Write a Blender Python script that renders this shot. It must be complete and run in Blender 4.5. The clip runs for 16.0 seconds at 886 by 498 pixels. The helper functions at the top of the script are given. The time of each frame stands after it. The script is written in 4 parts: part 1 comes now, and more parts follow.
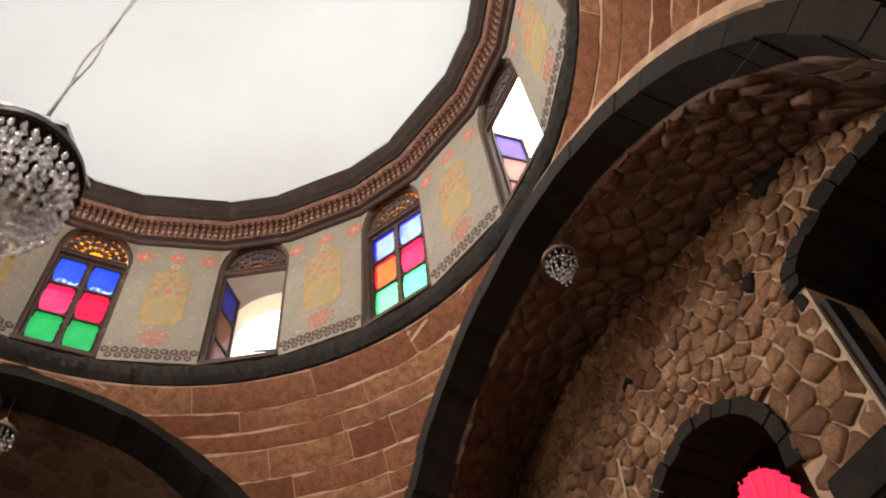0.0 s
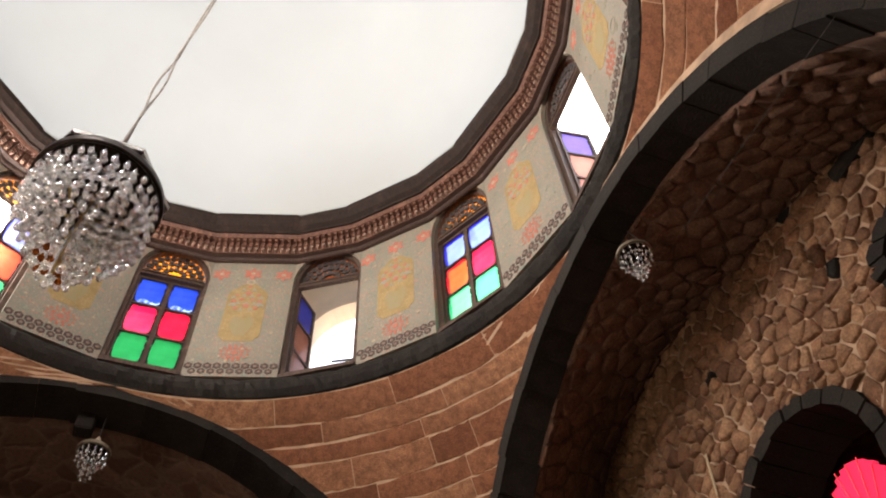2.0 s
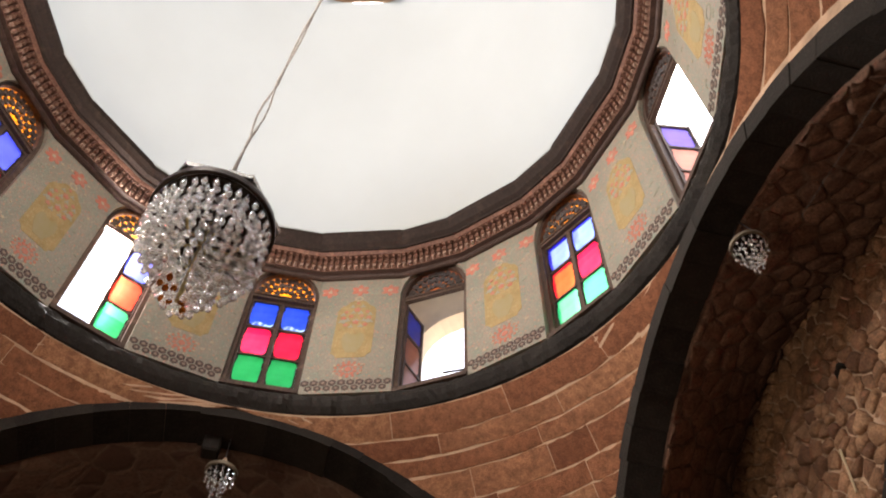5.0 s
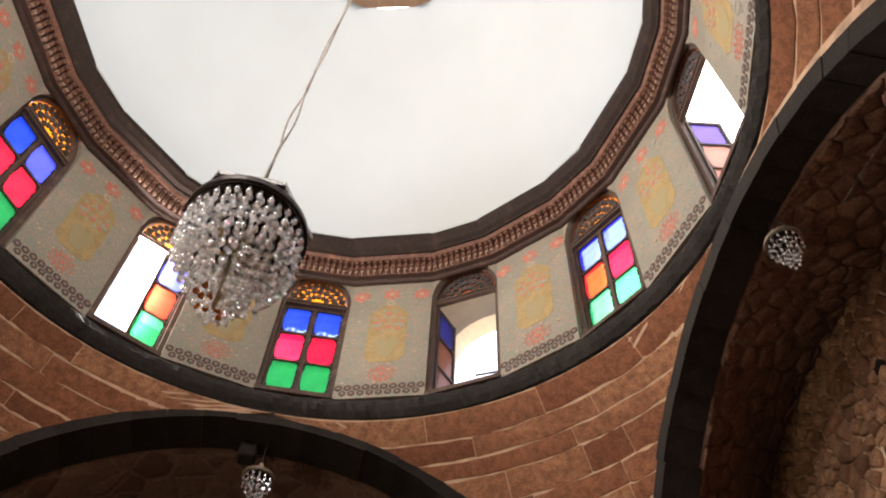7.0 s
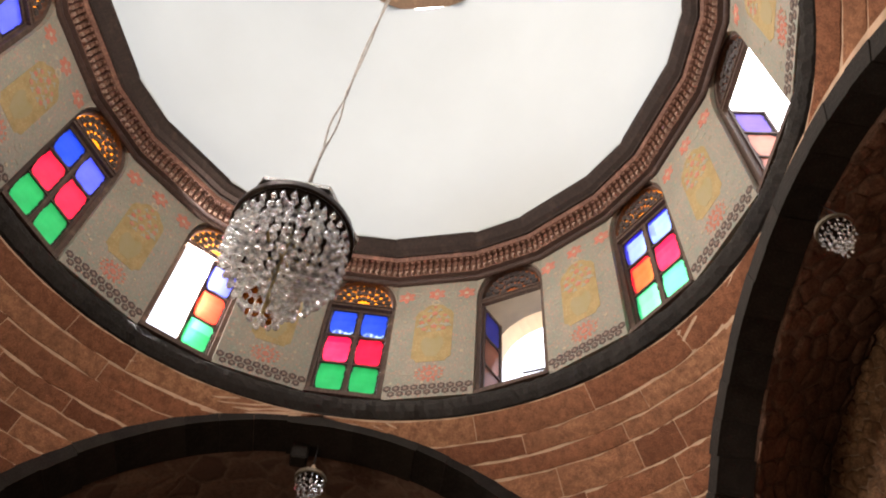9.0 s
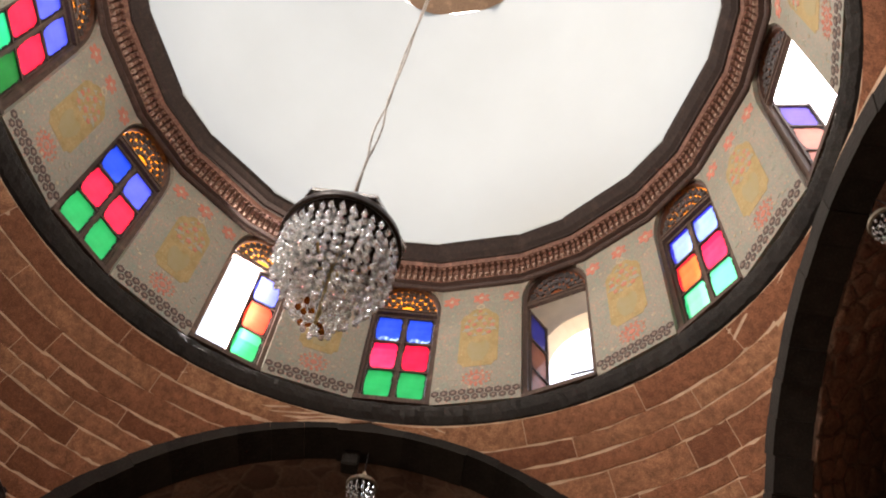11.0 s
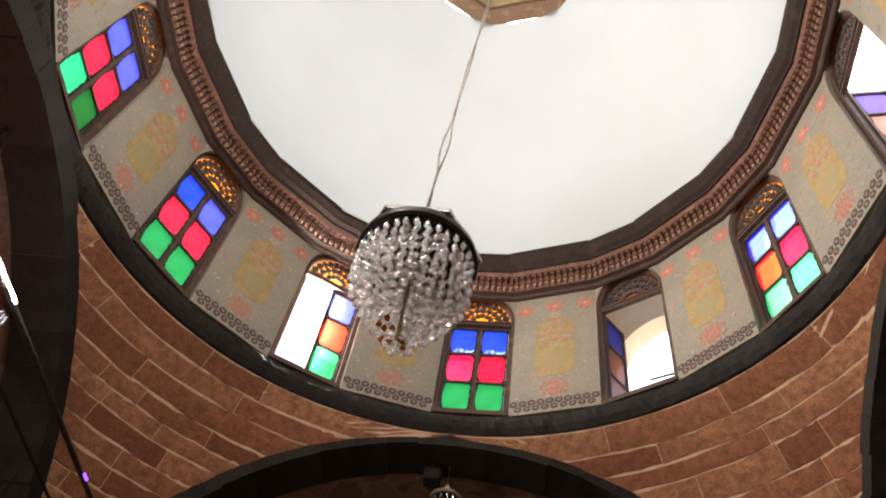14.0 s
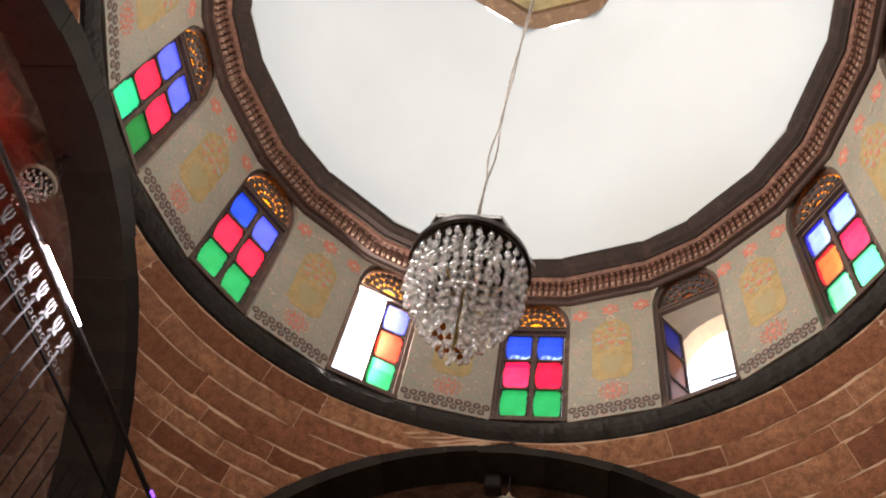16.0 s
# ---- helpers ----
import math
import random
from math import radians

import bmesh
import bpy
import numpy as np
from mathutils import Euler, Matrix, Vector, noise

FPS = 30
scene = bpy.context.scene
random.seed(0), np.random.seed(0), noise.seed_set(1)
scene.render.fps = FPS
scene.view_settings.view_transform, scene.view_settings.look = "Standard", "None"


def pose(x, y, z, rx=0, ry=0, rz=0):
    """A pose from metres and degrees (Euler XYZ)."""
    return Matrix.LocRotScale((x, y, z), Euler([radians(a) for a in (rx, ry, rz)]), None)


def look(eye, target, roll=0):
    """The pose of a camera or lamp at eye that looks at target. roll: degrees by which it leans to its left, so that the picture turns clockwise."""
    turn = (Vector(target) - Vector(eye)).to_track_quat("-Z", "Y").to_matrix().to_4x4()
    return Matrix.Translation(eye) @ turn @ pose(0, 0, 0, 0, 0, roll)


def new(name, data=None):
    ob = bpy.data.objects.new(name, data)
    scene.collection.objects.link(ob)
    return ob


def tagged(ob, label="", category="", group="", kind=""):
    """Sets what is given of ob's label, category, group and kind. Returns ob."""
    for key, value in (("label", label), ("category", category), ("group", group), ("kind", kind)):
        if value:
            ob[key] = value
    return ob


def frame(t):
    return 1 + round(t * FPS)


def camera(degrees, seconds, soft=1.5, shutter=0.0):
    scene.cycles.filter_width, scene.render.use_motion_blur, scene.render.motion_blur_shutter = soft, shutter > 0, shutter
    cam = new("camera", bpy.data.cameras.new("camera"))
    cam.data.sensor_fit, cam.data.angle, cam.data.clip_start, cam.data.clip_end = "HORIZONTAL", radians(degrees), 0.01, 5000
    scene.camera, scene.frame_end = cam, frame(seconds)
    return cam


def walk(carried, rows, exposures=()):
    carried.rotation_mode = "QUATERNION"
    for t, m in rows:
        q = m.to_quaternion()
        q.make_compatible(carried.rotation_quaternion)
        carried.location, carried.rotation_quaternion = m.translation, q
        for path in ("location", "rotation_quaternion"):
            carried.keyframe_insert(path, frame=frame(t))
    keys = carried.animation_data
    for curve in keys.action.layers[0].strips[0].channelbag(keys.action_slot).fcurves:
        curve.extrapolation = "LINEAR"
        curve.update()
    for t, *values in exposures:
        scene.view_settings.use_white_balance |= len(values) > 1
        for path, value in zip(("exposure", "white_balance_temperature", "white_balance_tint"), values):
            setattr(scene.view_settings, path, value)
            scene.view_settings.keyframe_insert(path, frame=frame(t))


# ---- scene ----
cam = camera(53.23, 16.0, 2.0)
walk(cam, [
    (0.0, pose(1.058, -3.638, 1.501, 145.457, 3.655, -23.043)),
    (0.5, pose(1.046, -3.632, 1.505, 145.612, 3.235, -21.942)),
    (1.0, pose(1.035, -3.627, 1.509, 145.735, 2.761, -20.525)),
    (1.5, pose(1.023, -3.621, 1.514, 145.813, 2.313, -19.181)),
    (2.0, pose(1.011, -3.616, 1.518, 145.883, 1.878, -18.037)),
    (2.5, pose(1.000, -3.610, 1.522, 145.970, 1.356, -17.055)),
    (3.0, pose(0.988, -3.604, 1.527, 146.033, 0.657, -15.563)),
    (3.5, pose(0.976, -3.599, 1.531, 146.195, 0.068, -14.313)),
    (4.0, pose(0.965, -3.593, 1.535, 146.306, -0.364, -13.005)),
    (4.5, pose(0.953, -3.588, 1.539, 146.364, -0.831, -11.996)),
    (7.0, pose(0.920, -3.588, 1.537, 146.536, -2.149, -9.316)),
    (7.5, pose(0.914, -3.588, 1.537, 146.494, -2.314, -8.463)),
    (8.0, pose(0.907, -3.588, 1.536, 146.413, -2.557, -7.551)),
    (8.5, pose(0.901, -3.588, 1.536, 146.375, -2.891, -6.735)),
    (9.0, pose(0.894, -3.588, 1.535, 146.314, -3.442, -6.374)),
    (11.5, pose(0.797, -3.605, 1.535, 146.328, -4.879, -2.962)),
    (12.0, pose(0.777, -3.608, 1.535, 146.347, -5.273, -2.381)),
    (12.5, pose(0.758, -3.612, 1.535, 146.371, -5.478, -1.538)),
    (13.0, pose(0.753, -3.611, 1.537, 146.424, -5.821, -0.692)),
    (13.5, pose(0.748, -3.610, 1.538, 146.502, -6.108, 0.120)),
    (14.0, pose(0.743, -3.610, 1.540, 146.523, -6.479, 1.109)),
    (14.5, pose(0.738, -3.609, 1.542, 146.558, -6.855, 2.207)),
    (15.0, pose(0.733, -3.608, 1.543, 146.590, -7.209, 3.186)),
    (15.5, pose(0.728, -3.607, 1.545, 146.578, -7.607, 3.832)),
    (16.0, pose(0.723, -3.607, 1.547, 146.566, -7.927, 4.821)),
], exposures=[(0.0, 2.45), (16.0, 2.45)])
Z0 = 9.4                      # height of the drum's window sills
RR = 4.0                      # radius of the drum inside
ZC = Z0 - 4.2                 # springing height of the four arches
SPH = 5.464                   # radius of the pendentive sphere
MBAY = pose(0, 0, 0, 0, 0, 2.0)
YW = 5.65                     # distance of the rubble wall from the middle of the bay


# ---- light ----
SUN_AZ, SUN_EL = 60.0, 86.0
world = bpy.data.worlds.new("sky")
scene.world = world
world.use_nodes = True
wn = world.node_tree.nodes
sky = wn.new("ShaderNodeTexSky")
sky.sky_type = "NISHITA"
sky.sun_disc = False
sky.sun_elevation = radians(SUN_EL)
sky.sun_rotation = radians(SUN_AZ)
sky.air_density, sky.dust_density, sky.ozone_density = 1.0, 6.0, 0.3
wn["Background"].inputs["Strength"].default_value = 0.15
world.node_tree.links.new(sky.outputs["Color"], wn["Background"].inputs["Color"])
sun_data = bpy.data.lights.new("sun", "SUN")
sun_data.energy = 1.3
sun_data.angle = radians(25)
sun_data.color = (1.0, 0.95, 0.87)
sun = new("sun", sun_data)
ce = math.cos(radians(SUN_EL))
sdir = Vector((math.sin(radians(SUN_AZ)) * ce, math.cos(radians(SUN_AZ)) * ce, math.sin(radians(SUN_EL))))
sun.matrix_world = look(sdir * 40, (0, 0, 0))


# ---- materials ----
class Mat:
    def __init__(self, name, rough=0.7, metal=0.0, spec=0.4):
        self.m = bpy.data.materials.new(name)
        self.m.use_nodes = True
        self.t = self.m.node_tree
        self.b = self.t.nodes["Principled BSDF"]
        self.b.inputs["Roughness"].default_value = rough
        self.b.inputs["Metallic"].default_value = metal
        self.b.inputs["Specular IOR Level"].default_value = spec
        self.co = self.t.nodes.new("ShaderNodeTexCoord").outputs["Object"]

    def n(self, kind, **ins):
        nd = self.t.nodes.new(kind)
        for k, v in ins.items():
            self.put(nd, k.replace("_", " "), v)
        return nd

    def put(self, nd, key, v):
        s = nd.inputs[key]
        if isinstance(v, bpy.types.NodeSocket):
            self.t.links.new(v, s)
        else:
            s.default_value = v

    def noise(self, scale, detail=4.0, co=None, rough=0.55):
        nd = self.n("ShaderNodeTexNoise", Scale=scale, Detail=detail, Roughness=rough)
        self.put(nd, "Vector", co or self.co)
        return nd.outputs["Fac"]

    def ramp(self, fac, stops):
        nd = self.t.nodes.new("ShaderNodeValToRGB")
        self.put(nd, "Fac", fac)
        el = nd.color_ramp.elements
        while len(el) < len(stops):
            el.new(0.5)
        for e, (p, c) in zip(el, stops):
            e.position, e.color = p, (*c, 1.0)
        return nd.outputs["Color"]

    def mix(self, fac, a, b, kind="MIX"):
        nd = self.t.nodes.new("ShaderNodeMix")
        nd.data_type, nd.blend_type = "RGBA", kind
        for i, v in ((0, fac), (6, a), (7, b)):
            s = nd.inputs[i]
            if isinstance(v, bpy.types.NodeSocket):
                self.t.links.new(v, s)
            else:
                s.default_value = v if i == 0 else (*v, 1.0)
        return nd.outputs[2]

    def rnd(self):
        return self.n("ShaderNodeObjectInfo").outputs["Random"]

    def colour(self, c):
        self.put(self.b, "Base Color", c if isinstance(c, bpy.types.NodeSocket) else (*c, 1.0))
        return self

    def bump(self, h, strength=0.4, dist=0.02):
        nd = self.n("ShaderNodeBump", Strength=strength, Distance=dist)
        self.put(nd, "Height", h)
        self.put(self.b, "Normal", nd.outputs["Normal"])
        return self


def make_stone(name, lo, mid, hi, scale=5.0, rough=0.9, bump=0.6):
    m = Mat(name, rough, 0.0, 0.2)
    base = m.ramp(m.rnd(), [(0.0, lo), (0.5, mid), (1.0, hi)])
    blot = m.noise(scale, 8.0, None, 0.72)
    c = m.mix(m.ramp(blot, [(0.38, (0.6,) * 3), (0.6, (0.0,) * 3)]), base, tuple(v * 0.45 for v in lo))
    grain = m.noise(scale * 6, 6.0, None, 0.7)
    c = m.mix(0.6, c, m.ramp(grain, [(0.35, (0.22,) * 3), (0.65, (0.8,) * 3)]), "OVERLAY")
    wide = m.noise(1.3, 3.0)
    c = m.mix(m.ramp(wide, [(0.35, (0.4,) * 3), (0.65, (0,) * 3)]), c, tuple(v * 0.7 for v in lo))
    m.colour(c).bump(m.mix(0.5, m.ramp(blot, [(0, (0,) * 3), (1, (1,) * 3)]), m.ramp(grain, [(0, (0,) * 3), (1, (1,) * 3)])), bump, 0.03)
    return m.m


def make_basalt(name="basalt"):
    m = Mat(name, 0.85, 0.0, 0.12)
    big, fine = m.noise(3.0, 6.0), m.noise(38.0, 6.0)
    c = m.mix(m.rnd(), (0.0095, 0.0072, 0.0057), (0.0155, 0.012, 0.0093))
    c = m.mix(m.ramp(big, [(0.45, (0,) * 3), (0.7, (0.5,) * 3)]), c, (0.025, 0.0195, 0.0155))
    c = m.mix(m.ramp(fine, [(0.5, (0,) * 3), (0.75, (0.5,) * 3)]), c, (0.034, 0.027, 0.021))
    m.colour(c).bump(m.mix(0.5, m.ramp(big, [(0, (0,) * 3), (1, (1,) * 3)]), m.ramp(fine, [(0, (0,) * 3), (1, (1,) * 3)])), 0.7, 0.03)
    return m.m


def make_wood(name, a, b, rough=0.55):
    m = Mat(name, rough, 0.0, 0.15)
    mp = m.n("ShaderNodeMapping")
    m.put(mp, "Vector", m.co)
    mp.inputs["Scale"].default_value = (14.0, 14.0, 1.6)
    g = m.noise(2.5, 6.0, mp.outputs["Vector"])
    w = m.noise(6.0, 3.0)
    c = m.mix(m.ramp(g, [(0.3, (0,) * 3), (0.7, (1,) * 3)]), a, b)
    c = m.mix(m.ramp(w, [(0.55, (0,) * 3), (0.8, (0.6,) * 3)]), c, tuple(min(1, v * 2.2) for v in b))
    m.colour(c).bump(g, 0.35, 0.006)
    return m.m


def make_plaster_paint():
    m = Mat("painted_plaster", 0.42, 0.0, 0.45)
    big, med, fine = m.noise(1.6, 5.0), m.noise(9.0, 7.0), m.noise(48.0, 6.0)
    c = m.mix(m.ramp(big, [(0.35, (0,) * 3), (0.65, (1,) * 3)]), (0.158, 0.127, 0.095), (0.21, 0.167, 0.125))
    c = m.mix(m.ramp(med, [(0.5, (0,) * 3), (0.68, (0.7,) * 3)]), c, (0.11, 0.15, 0.115))
    v = m.n("ShaderNodeTexVoronoi", Scale=17.0)
    m.put(v, "Vector", m.co)
    c = m.mix(m.ramp(v.outputs["Distance"], [(0.1, (0.85,) * 3), (0.32, (0,) * 3)]), c, (0.36, 0.13, 0.08))
    v2 = m.n("ShaderNodeTexVoronoi", Scale=31.0)
    m.put(v2, "Vector", m.co)
    c = m.mix(m.ramp(v2.outputs["Distance"], [(0.1, (0.55,) * 3), (0.28, (0,) * 3)]), c, (0.4, 0.34, 0.2))
    w = m.n("ShaderNodeTexWave", Scale=5.0, Distortion=14.0, Detail=3.0)
    w.inputs["Detail Scale"].default_value = 2.2
    m.put(w, "Vector", m.co)
    c = m.mix(m.ramp(w.outputs["Fac"], [(0.0, (0.6,) * 3), (0.2, (0,) * 3)]), c, (0.1, 0.15, 0.11))
    c = m.mix(m.ramp(fine, [(0.54, (0,) * 3), (0.68, (0.5,) * 3)]), c, (0.34, 0.29, 0.23))
    dk = m.noise(33.0, 7.0, None, 0.7)
    c = m.mix(m.ramp(dk, [(0.52, (0,) * 3), (0.66, (0.65,) * 3)]), c, (0.13, 0.1, 0.075))
    m.colour(c).bump(med, 0.25, 0.01)
    return m.m


def make_ochre():
    m = Mat("ochre_paint", 0.75, 0.0, 0.25)
    med, fine = m.noise(7.0, 6.0), m.noise(40.0, 5.0)
    c = m.mix(m.ramp(med, [(0.35, (0,) * 3), (0.65, (1,) * 3)]), (0.2, 0.138, 0.055), (0.27, 0.19, 0.082))
    w = m.n("ShaderNodeTexWave", Scale=7.0, Distortion=11.0, Detail=2.0)
    m.put(w, "Vector", m.co)
    c = m.mix(m.ramp(w.outputs["Fac"], [(0.0, (0.55,) * 3), (0.2, (0,) * 3)]), c, (0.24, 0.13, 0.05))
    c = m.mix(m.ramp(fine, [(0.55, (0,) * 3), (0.72, (0.5,) * 3)]), c, (0.4, 0.34, 0.21))
    m.colour(c).bump(med, 0.2, 0.006)
    return m.m


def make_worn(name, c, keep=0.5):
    """Old paint, worn through in patches to the grey ground."""
    m = Mat(name, 0.8, 0.0, 0.25)
    n1, n2 = m.noise(26.0, 7.0, None, 0.7), m.noise(6.0, 4.0)
    k = m.mix(0.4, m.ramp(n1, [(keep - 0.08, (0,) * 3), (keep + 0.12, (1,) * 3)]), m.ramp(n2, [(0.3, (0,) * 3), (0.7, (1,) * 3)]))
    m.colour(m.mix(k, c, (0.25, 0.21, 0.16))).bump(n1, 0.2, 0.005)
    return m.m


def make_plain(name, c, rough=0.7, metal=0.0, vary=0.3, scale=14.0):
    m = Mat(name, rough, metal, 0.4)
    n1 = m.noise(scale, 6.0)
    m.colour(m.mix(m.ramp(n1, [(0.3, (0,) * 3), (0.7, (1,) * 3)]), tuple(v * (1 - vary) for v in c), tuple(min(1, v * (1 + vary)) for v in c)))
    m.bump(n1, 0.2, 0.005)
    return m.m


def make_pane(name, c, clear=0.55):
    """Coloured sheet glass, uneven and dusty: light passes straight and scattered."""
    m = Mat(name, 0.15)
    t = m.t
    wob = m.noise(3.5, 5.0)
    tint = m.mix(m.ramp(wob, [(0.35, (0,) * 3), (0.7, (1,) * 3)]), c, tuple(min(1.0, v * 1.25 + 0.02) for v in c))
    tr = m.n("ShaderNodeBsdfTransparent")
    m.put(tr, "Color", tint)
    tl = m.n("ShaderNodeBsdfTranslucent")
    m.put(tl, "Color", tint)
    gl = m.n("ShaderNodeBsdfGlossy", Roughness=0.08)
    mx = m.n("ShaderNodeMixShader", Fac=1 - clear)
    t.links.new(tr.outputs[0], mx.inputs[1])
    t.links.new(tl.outputs[0], mx.inputs[2])
    m2 = m.n("ShaderNodeMixShader", Fac=0.05)
    t.links.new(mx.outputs[0], m2.inputs[1])
    t.links.new(gl.outputs[0], m2.inputs[2])
    t.links.new(m2.outputs[0], t.nodes["Material Output"].inputs["Surface"])
    return m.m


def make_two_tone_pane(name, c, c2, x0=0.05, z0=0.0, z1=0.4, clear=0.55, ragged=0.05):
    """Coloured sheet glass with a second, paler tint over a ragged field, from x0 on and between z0 and z1."""
    m = Mat(name, 0.15)
    t = m.t
    sep = m.n("ShaderNodeSeparateXYZ", Vector=m.co)
    wob = m.noise(16.0, 5.0)
    wide = m.noise(5.0, 3.0)

    def step(v, at, width, up=True):
        a = m.n("ShaderNodeMath")
        a.operation = "MULTIPLY_ADD"
        m.put(a, 0, wob)
        a.inputs[1].default_value = ragged
        m.put(a, 2, v)
        b = m.n("ShaderNodeMapRange")
        m.put(b, "Value", a.outputs[0])
        lo, hi = at + ragged / 2 - width, at + ragged / 2 + width
        b.inputs["From Min"].default_value, b.inputs["From Max"].default_value = (lo, hi) if up else (hi, lo)
        return b.outputs["Result"]

    k = None
    for s in (step(sep.outputs["X"], x0, 0.012), step(sep.outputs["Z"], z0, 0.012), step(sep.outputs["Z"], z1, 0.012, False)):
        if k is None:
            k = s
        else:
            mu = m.n("ShaderNodeMath")
            mu.operation = "MULTIPLY"
            m.put(mu, 0, k)
            m.put(mu, 1, s)
            k = mu.outputs[0]
    deep = m.mix(m.ramp(wide, [(0.35, (0,) * 3), (0.7, (1,) * 3)]), c, tuple(min(1.0, v * 1.25 + 0.02) for v in c))
    pale = m.mix(m.ramp(wide, [(0.4, (0,) * 3), (0.62, (1,) * 3)]), c2, tuple(min(1.0, v * 1.12 + 0.03) for v in c2))
    tint = m.mix(k, deep, pale)
    tr = m.n("ShaderNodeBsdfTransparent")
    m.put(tr, "Color", tint)
    tl = m.n("ShaderNodeBsdfTranslucent")
    m.put(tl, "Color", tint)
    gl = m.n("ShaderNodeBsdfGlossy", Roughness=0.08)
    mx = m.n("ShaderNodeMixShader", Fac=1 - clear)
    t.links.new(tr.outputs[0], mx.inputs[1])
    t.links.new(tl.outputs[0], mx.inputs[2])
    m2 = m.n("ShaderNodeMixShader", Fac=0.05)
    t.links.new(mx.outputs[0], m2.inputs[1])
    t.links.new(gl.outputs[0], m2.inputs[2])
    t.links.new(m2.outputs[0], t.nodes["Material Output"].inputs["Surface"])
    return m.m


def make_sheet():
    """White translucent roof sheet, lit through by the sky."""
    m = Mat("roof_sheet", 0.5)
    t = m.t
    n1 = m.noise(0.7, 5.0)
    c = m.mix(m.ramp(n1, [(0.3, (0,) * 3), (0.7, (1,) * 3)]), (0.2115, 0.213, 0.198), (0.2245, 0.227, 0.212))
    tl = m.n("ShaderNodeBsdfTranslucent")
    m.put(tl, "Color", c)
    df = m.n("ShaderNodeBsdfDiffuse")
    m.put(df, "Color", c)
    mx = m.n("ShaderNodeMixShader", Fac=0.3)
    t.links.new(tl.outputs[0], mx.inputs[1])
    t.links.new(df.outputs[0], mx.inputs[2])
    t.links.new(mx.outputs[0], t.nodes["Material Output"].inputs["Surface"])
    return m.m


def make_crystal(name, c=(1, 1, 1)):
    m = Mat(name, 0.0)
    t = m.t
    g = m.n("ShaderNodeBsdfGlass", Roughness=0.03, IOR=1.5)
    g.inputs["Color"].default_value = (*c, 1)
    s = m.n("ShaderNodeBsdfGlossy", Roughness=0.06)
    s.inputs["Color"].default_value = (*c, 1)
    mx = m.n("ShaderNodeMixShader", Fac=0.48)
    t.links.new(g.outputs[0], mx.inputs[1])
    t.links.new(s.outputs[0], mx.inputs[2])
    d = m.n("ShaderNodeBsdfTranslucent")
    d.inputs["Color"].default_value = (*c, 1)
    m3 = m.n("ShaderNodeMixShader", Fac=0.09)
    t.links.new(mx.outputs[0], m3.inputs[1])
    t.links.new(d.outputs[0], m3.inputs[2])
    t.links.new(m3.outputs[0], t.nodes["Material Output"].inputs["Surface"])
    return m.m


def make_glow(name, c, strength):
    m = Mat(name, 0.4)
    m.colour(c)
    m.b.inputs["Emission Color"].default_value = (*c, 1)
    m.b.inputs["Emission Strength"].default_value = strength
    return m.m


def make_vault():
    m = Mat("vault_stone", 0.95, 0.0, 0.15)
    wob = m.n("ShaderNodeTexNoise", Scale=2.2, Detail=3.0)
    m.put(wob, "Vector", m.co)
    co = m.mix(0.22, m.co, wob.outputs["Color"])
    v = m.n("ShaderNodeTexVoronoi", Scale=4.2)
    v.feature = "DISTANCE_TO_EDGE"
    m.put(v, "Vector", co)
    v2 = m.n("ShaderNodeTexVoronoi", Scale=4.2)
    m.put(v2, "Vector", co)
    fine = m.noise(22.0, 6.0)
    c = m.mix(m.ramp(v2.outputs["Color"], [(0.2, (0,) * 3), (0.8, (1,) * 3)]), (0.08, 0.044, 0.031), (0.14, 0.083, 0.057))
    c = m.mix(m.ramp(v.outputs["Distance"], [(0.03, (0.8,) * 3), (0.11, (0,) * 3)]), c, (0.125, 0.08, 0.057))
    c = m.mix(m.ramp(fine, [(0.45, (0,) * 3), (0.7, (0.6,) * 3)]), c, (0.06, 0.035, 0.024))
    h = m.mix(0.3, m.ramp(v.outputs["Distance"], [(0.0, (0,) * 3), (0.2, (1,) * 3)]), m.ramp(fine, [(0, (0,) * 3), (1, (1,) * 3)]))
    m.colour(c).bump(h, 0.55, 0.05)
    return m.m


STONE = make_stone("ashlar_stone", (0.16, 0.058, 0.027), (0.262, 0.108, 0.052), (0.37, 0.184, 0.094), 11.0, 0.95, 1.0)
RUBBLE = make_stone("rubble_stone", (0.125, 0.06, 0.033), (0.235, 0.121, 0.064), (0.33, 0.185, 0.1), 7.0, 0.95, 1.0)
MORTAR = make_plain("lime_mortar", (0.42, 0.27, 0.172), 0.95, 0.0, 0.25, 6.0)
OLDMORTAR = make_plain("weathered_mortar", (0.3, 0.195, 0.122), 0.95, 0.0, 0.35, 5.0)
BASALT = make_basalt()
VAULT = make_vault()
PAINT = make_plaster_paint()
OCHRE = make_ochre()
RED_PAINT = make_worn("red_paint", (0.36, 0.095, 0.058), 0.64)
YELLOW_PAINT = make_worn("yellow_paint", (0.215, 0.165, 0.07), 0.66)
PALE_PAINT = make_worn("pale_paint", (0.36, 0.28, 0.185))
BROWN_PAINT = make_plain("brown_paint", (0.055, 0.032, 0.025), 0.8, 0.0, 0.5, 30.0)
HEART_PAINT = make_worn("faded_brown_paint", (0.15, 0.1, 0.075), 0.7)
SAGE_PAINT = make_worn("sage_paint", (0.2, 0.21, 0.16))
WOOD = make_wood("window_wood", (0.038, 0.024, 0.018), (0.078, 0.049, 0.036))
DARKWOOD = make_wood("dark_wood", (0.009, 0.0065, 0.0055), (0.019, 0.013, 0.011))
FASCIA = make_wood("fascia_wood", (0.013, 0.0078, 0.0058), (0.025, 0.015, 0.011), 0.8)
